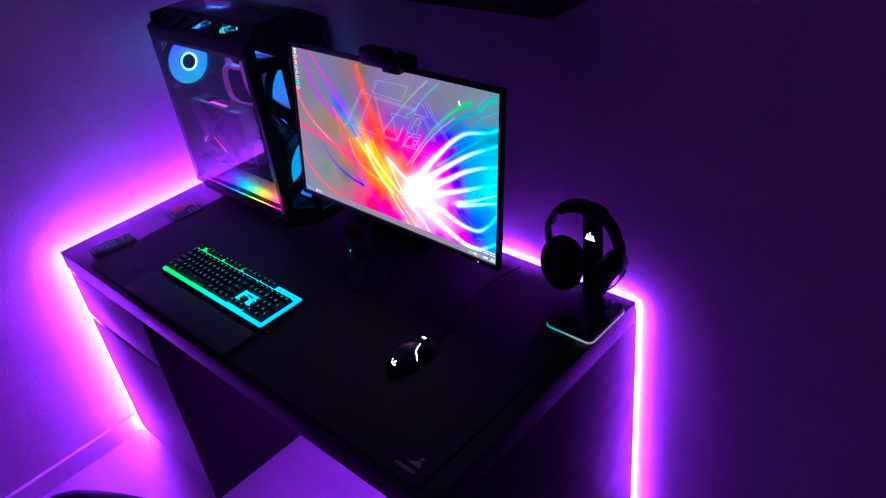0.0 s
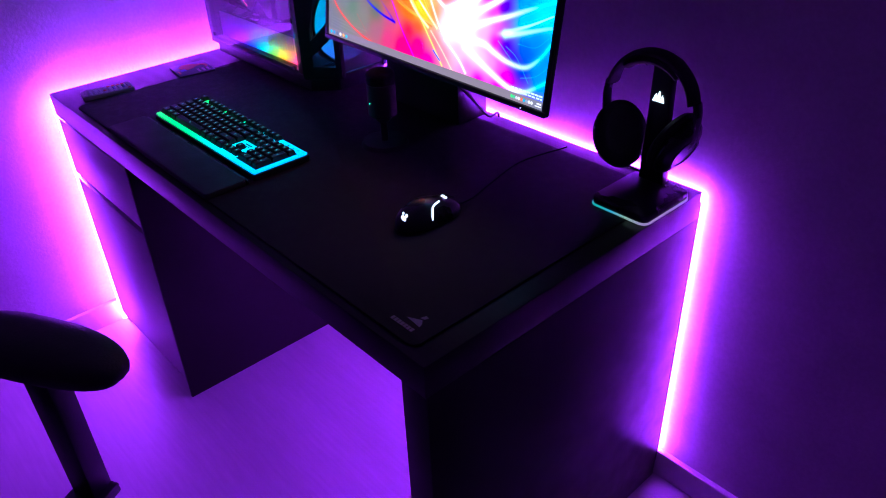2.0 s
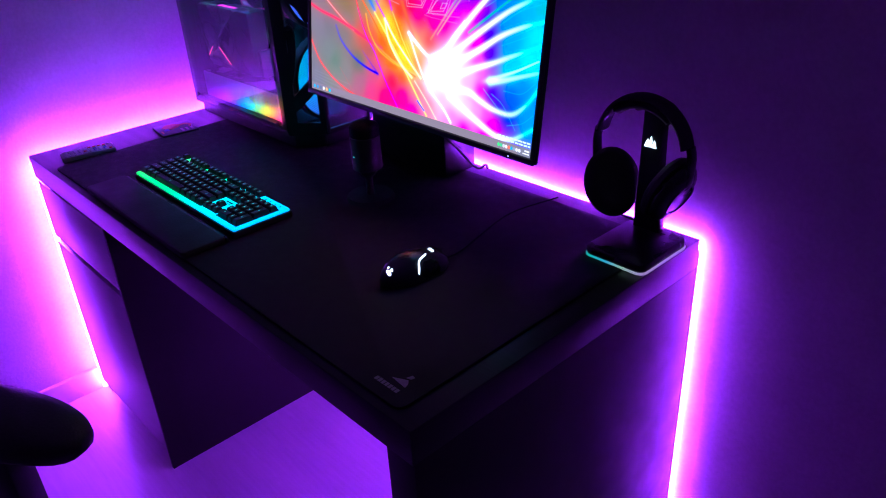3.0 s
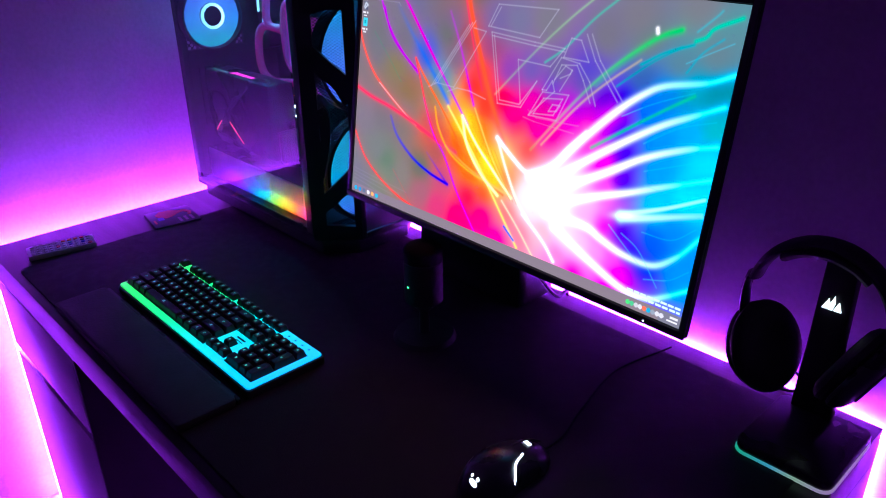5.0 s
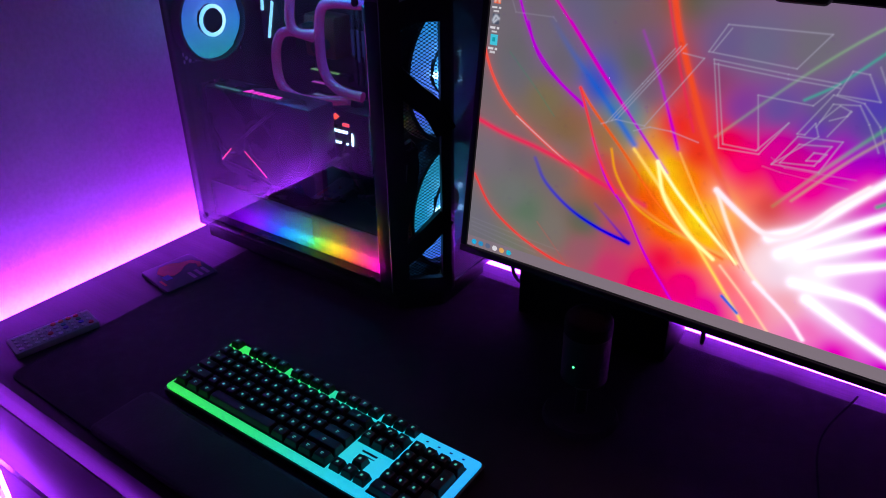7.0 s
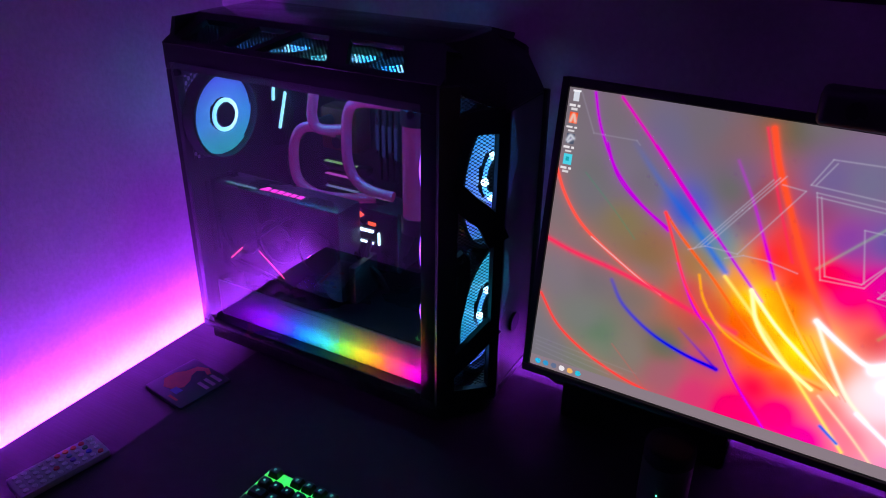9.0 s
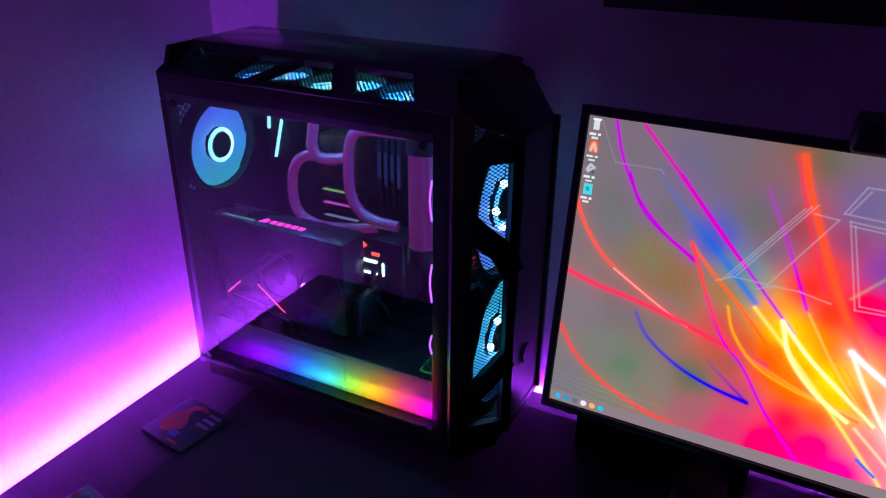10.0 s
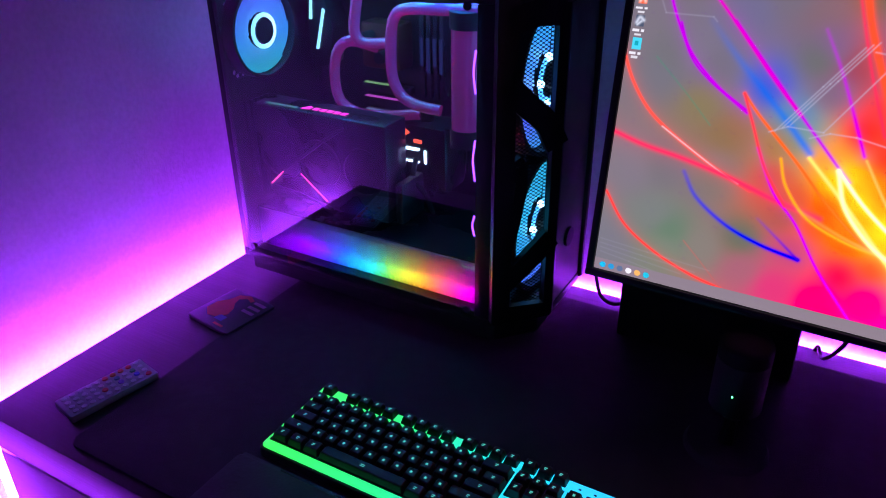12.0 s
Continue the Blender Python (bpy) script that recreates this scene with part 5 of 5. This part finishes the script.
# ---- microphone ----
mic = thing("microphone", "black desk microphone on a round base", "microphone", (0.850, -0.264, DZ + 0.004))
MX, MY = 0.850, -0.264
part("base", rod((MX, MY, DZ + 0.004), (MX, MY, DZ + 0.012), 0.048, 0.044, 40), SOFT, mic)
part("stem", rod((MX, MY, DZ + 0.012), (MX, MY, 0.785), 0.008, 0.007), BLACK, mic)
part("collar", rod((MX, MY, 0.782), (MX, MY, 0.798), 0.012, 0.024), BLACK, mic)
part("body", rod((MX, MY, 0.798), (MX, MY, 0.862), 0.0285, 0.0285, 36), SOFT, mic)
part("grille", join(rod((MX, MY, 0.863), (MX, MY, 0.878), 0.0285, 0.0285, 36), ball((MX, MY, 0.878), 0.0285, 0.0285, 0.012)), DULL, mic, "dark wire grille")
part("status_light", ball((MX - 0.002, MY - 0.0285, 0.826), 0.0011, 0.0010, 0.0011, 8, 6), glowing("green_dot", (0.05, 1.0, 0.25), 8.0), mic, "tiny green light")

# ---- remote control, coaster ----
REMOTE = surface("remote_case", (0.27, 0.25, 0.28), 0.4, grain=200, vary=0.06)
remote = thing("remote_control", "flat white remote control with rows of coloured buttons", "remote control", (0.1300, -0.547, DZ + 0.0005), -11)
part("case", slab(-0.024, 0.024, -0.059, 0.059, 0.0, 0.010, 0.003, 0.0012), REMOTE, remote, local=True)
rng = random.Random(4)
tints = {(0, 8): (0.6, 0.05, 0.05), (0, 7): (0.55, 0.10, 0.04), (0, 6): (0.6, 0.16, 0.05), (0, 5): (0.55, 0.08, 0.05), (3, 9): (0.5, 0.03, 0.05), (2, 4): (0.55, 0.06, 0.06), (1, 8): (0.05, 0.25, 0.10), (2, 8): (0.05, 0.08, 0.45), (1, 6): (0.10, 0.25, 0.30), (2, 6): (0.15, 0.10, 0.40)}
BTN = surface("button_white", (0.44, 0.40, 0.46), 0.5)
btn_mesh = {}
for c in range(4):
    for r in range(10):
        tint = tints.get((c, r))
        if tint not in btn_mesh:
            bm = rod((0, 0, 0), (0, 0, 0.002), 0.0040, 0.0034, 12)
            me = bpy.data.meshes.new("button")
            bm.to_mesh(me)
            bm.free()
            me.materials.append(surface("button_tint", tint, 0.5) if tint else BTN)
            btn_mesh[tint] = me
        ob = new("button", btn_mesh[tint])
        ob.parent = remote
        ob.location = (-0.0165 + 0.011 * c, -0.0495 + 0.011 * r, 0.0098)

coaster = thing("coaster", "square coaster printed with a red shape on dark ground", "coaster", (0.1375, -0.328, DZ + 0.0005), -8)
part("tile", slab(-0.046, 0.046, -0.046, 0.046, 0.0, 0.007, 0.004, 0.001), surface("coaster_dark", (0.045, 0.032, 0.055), 0.35, grain=80), coaster, local=True)
RED_INK = surface("red_ink", (0.55, 0.07, 0.05), 0.45)
part("printed_shape", prism([(-0.036, -0.018), (-0.020, -0.030), (-0.004, -0.026), (0.006, -0.012), (0.000, 0.004), (-0.010, 0.014), (-0.014, 0.026), (-0.004, 0.034), (0.008, 0.030), (0.010, 0.036), (-0.004, 0.042), (-0.022, 0.034), (-0.026, 0.016), (-0.036, 0.002)], 2, 0.007, 0.0075), RED_INK, coaster, "red printed shape", local=True)
part("printed_bar", join(*[box(0.014, 0.038, 0.030 - 0.012 * k, 0.036 - 0.012 * k, 0.007, 0.0075) for k in range(3)]), surface("pink_ink", (0.40, 0.14, 0.30), 0.5), coaster, "unreadable printed lines", local=True)
part("printed_patch", box(-0.004, 0.012, -0.030, -0.018, 0.007, 0.0075), surface("blue_ink", (0.12, 0.10, 0.40), 0.5), coaster, local=True)
part("printed_patch", box(0.006, 0.026, -0.040, -0.036, 0.007, 0.0075), RED_INK, coaster, local=True)

# print on the mat: an emblem over unreadable writing
part("mat_emblem", join(prism([(1.316, -0.600), (1.345, -0.603), (1.343, -0.596), (1.337, -0.590), (1.333, -0.592)], 2, DZ + 0.004, DZ + 0.0044),
                        prism([(1.331, -0.589), (1.338, -0.587), (1.340, -0.581), (1.334, -0.580)], 2, DZ + 0.004, DZ + 0.0044)), MATPRINT, mat, "pale printed emblem")
part("mat_writing", join(*[box(1.300 + 0.0066 * k, 1.3050 + 0.0066 * k, -0.6175, -0.6105, DZ + 0.004, DZ + 0.0044) for k in range(7)]), MATPRINT, mat, "pale unreadable writing")

# ---- shelf above, cables ----
shelf = thing("wall_shelf", "black wall shelf over the desk", "shelf", (0.645, WALL_Y, 1.34))
part("board", box(0.645, 1.285, -0.100, WALL_Y, 1.342, 1.392, 0.002), BLACK, shelf)
cables = thing("cable_bundle", "loose black cables behind the monitor", "cable", (0.62, -0.03, DZ))
part("cable", tube([(0.60, -0.02, 0.78), (0.615, -0.03, 0.745), (0.64, -0.035, 0.738), (0.665, -0.02, 0.748), (0.69, -0.012, 0.735)], 0.003, 8), SOFT, cables)
part("cable", tube([(0.945, -0.20, 0.90), (0.945, -0.12, 0.82), (0.93, -0.05, 0.75), (0.92, -0.01, 0.74), (0.915, 0.004, 0.70)], 0.0028, 8), SOFT, cables)

# ---- office chair ----
chair = thing("office_chair", "black office chair with padded armrests beside the desk", "chair", (0.973, -1.274, 0.0), 29)
def arm_rest(y):
    bm = bmesh.new()
    bmesh.ops.create_uvsphere(bm, u_segments=32, v_segments=16, radius=1.0)
    for v in bm.verts:
        x, yy, z = v.co
        def squash(q, p):
            return math.copysign(abs(q) ** p, q)
        v.co = (0.124 + squash(x, 0.72) * 0.150, y + squash(yy, 0.7) * 0.054 * (1 - 0.12 * x), 0.698 + squash(z, 0.75) * 0.031 - 0.008 * x * x)
    return bm


for y in (0.25, -0.25):
    part("arm_pad", arm_rest(y), SOFT, chair, "soft black arm pad", local=True)
    part("arm_post", prism([(0.101, 0.40), (0.144, 0.40), (0.144, 0.675), (0.097, 0.675)], 1, y - 0.020, y + 0.020, 0.004), BLACK, chair, local=True)
    part("arm_bracket", box(0.092, 0.158, min(y, 0.8 * y) - 0.02, max(y, 0.8 * y) + 0.02, 0.385, 0.405, 0.003), BLACK, chair, local=True)
part("seat", box(-0.20, 0.28, -0.235, 0.13, 0.405, 0.475, 0.03, 4), SOFT, chair, local=True)
part("backrest", box(-0.30, -0.22, -0.23, 0.20, 0.52, 1.08, 0.03, 4), SOFT, chair, local=True)
part("back_bar", box(-0.29, -0.18, -0.05, 0.03, 0.38, 0.56, 0.01), BLACK, chair, local=True)
part("column", rod((0.02, -0.015, 0.09), (0.02, -0.015, 0.405), 0.026), STEEL, chair, local=True)
for k in range(5):
    a = 2 * math.pi * k / 5 + 0.3
    tip = Vector((0.02 + 0.28 * math.cos(a), -0.015 + 0.28 * math.sin(a), 0.065))
    leg = part("foot_spoke", tube([(0.02, -0.015, 0.10), tip], 0.018, 8, smooth=False), BLACK, chair, local=True)
    part("castor", rod(tip + Vector((0.012 * math.sin(a), -0.012 * math.cos(a), -0.037)), tip + Vector((-0.012 * math.sin(a), 0.012 * math.cos(a), -0.037)), 0.028, seg=16), SOFT, leg, local=True)
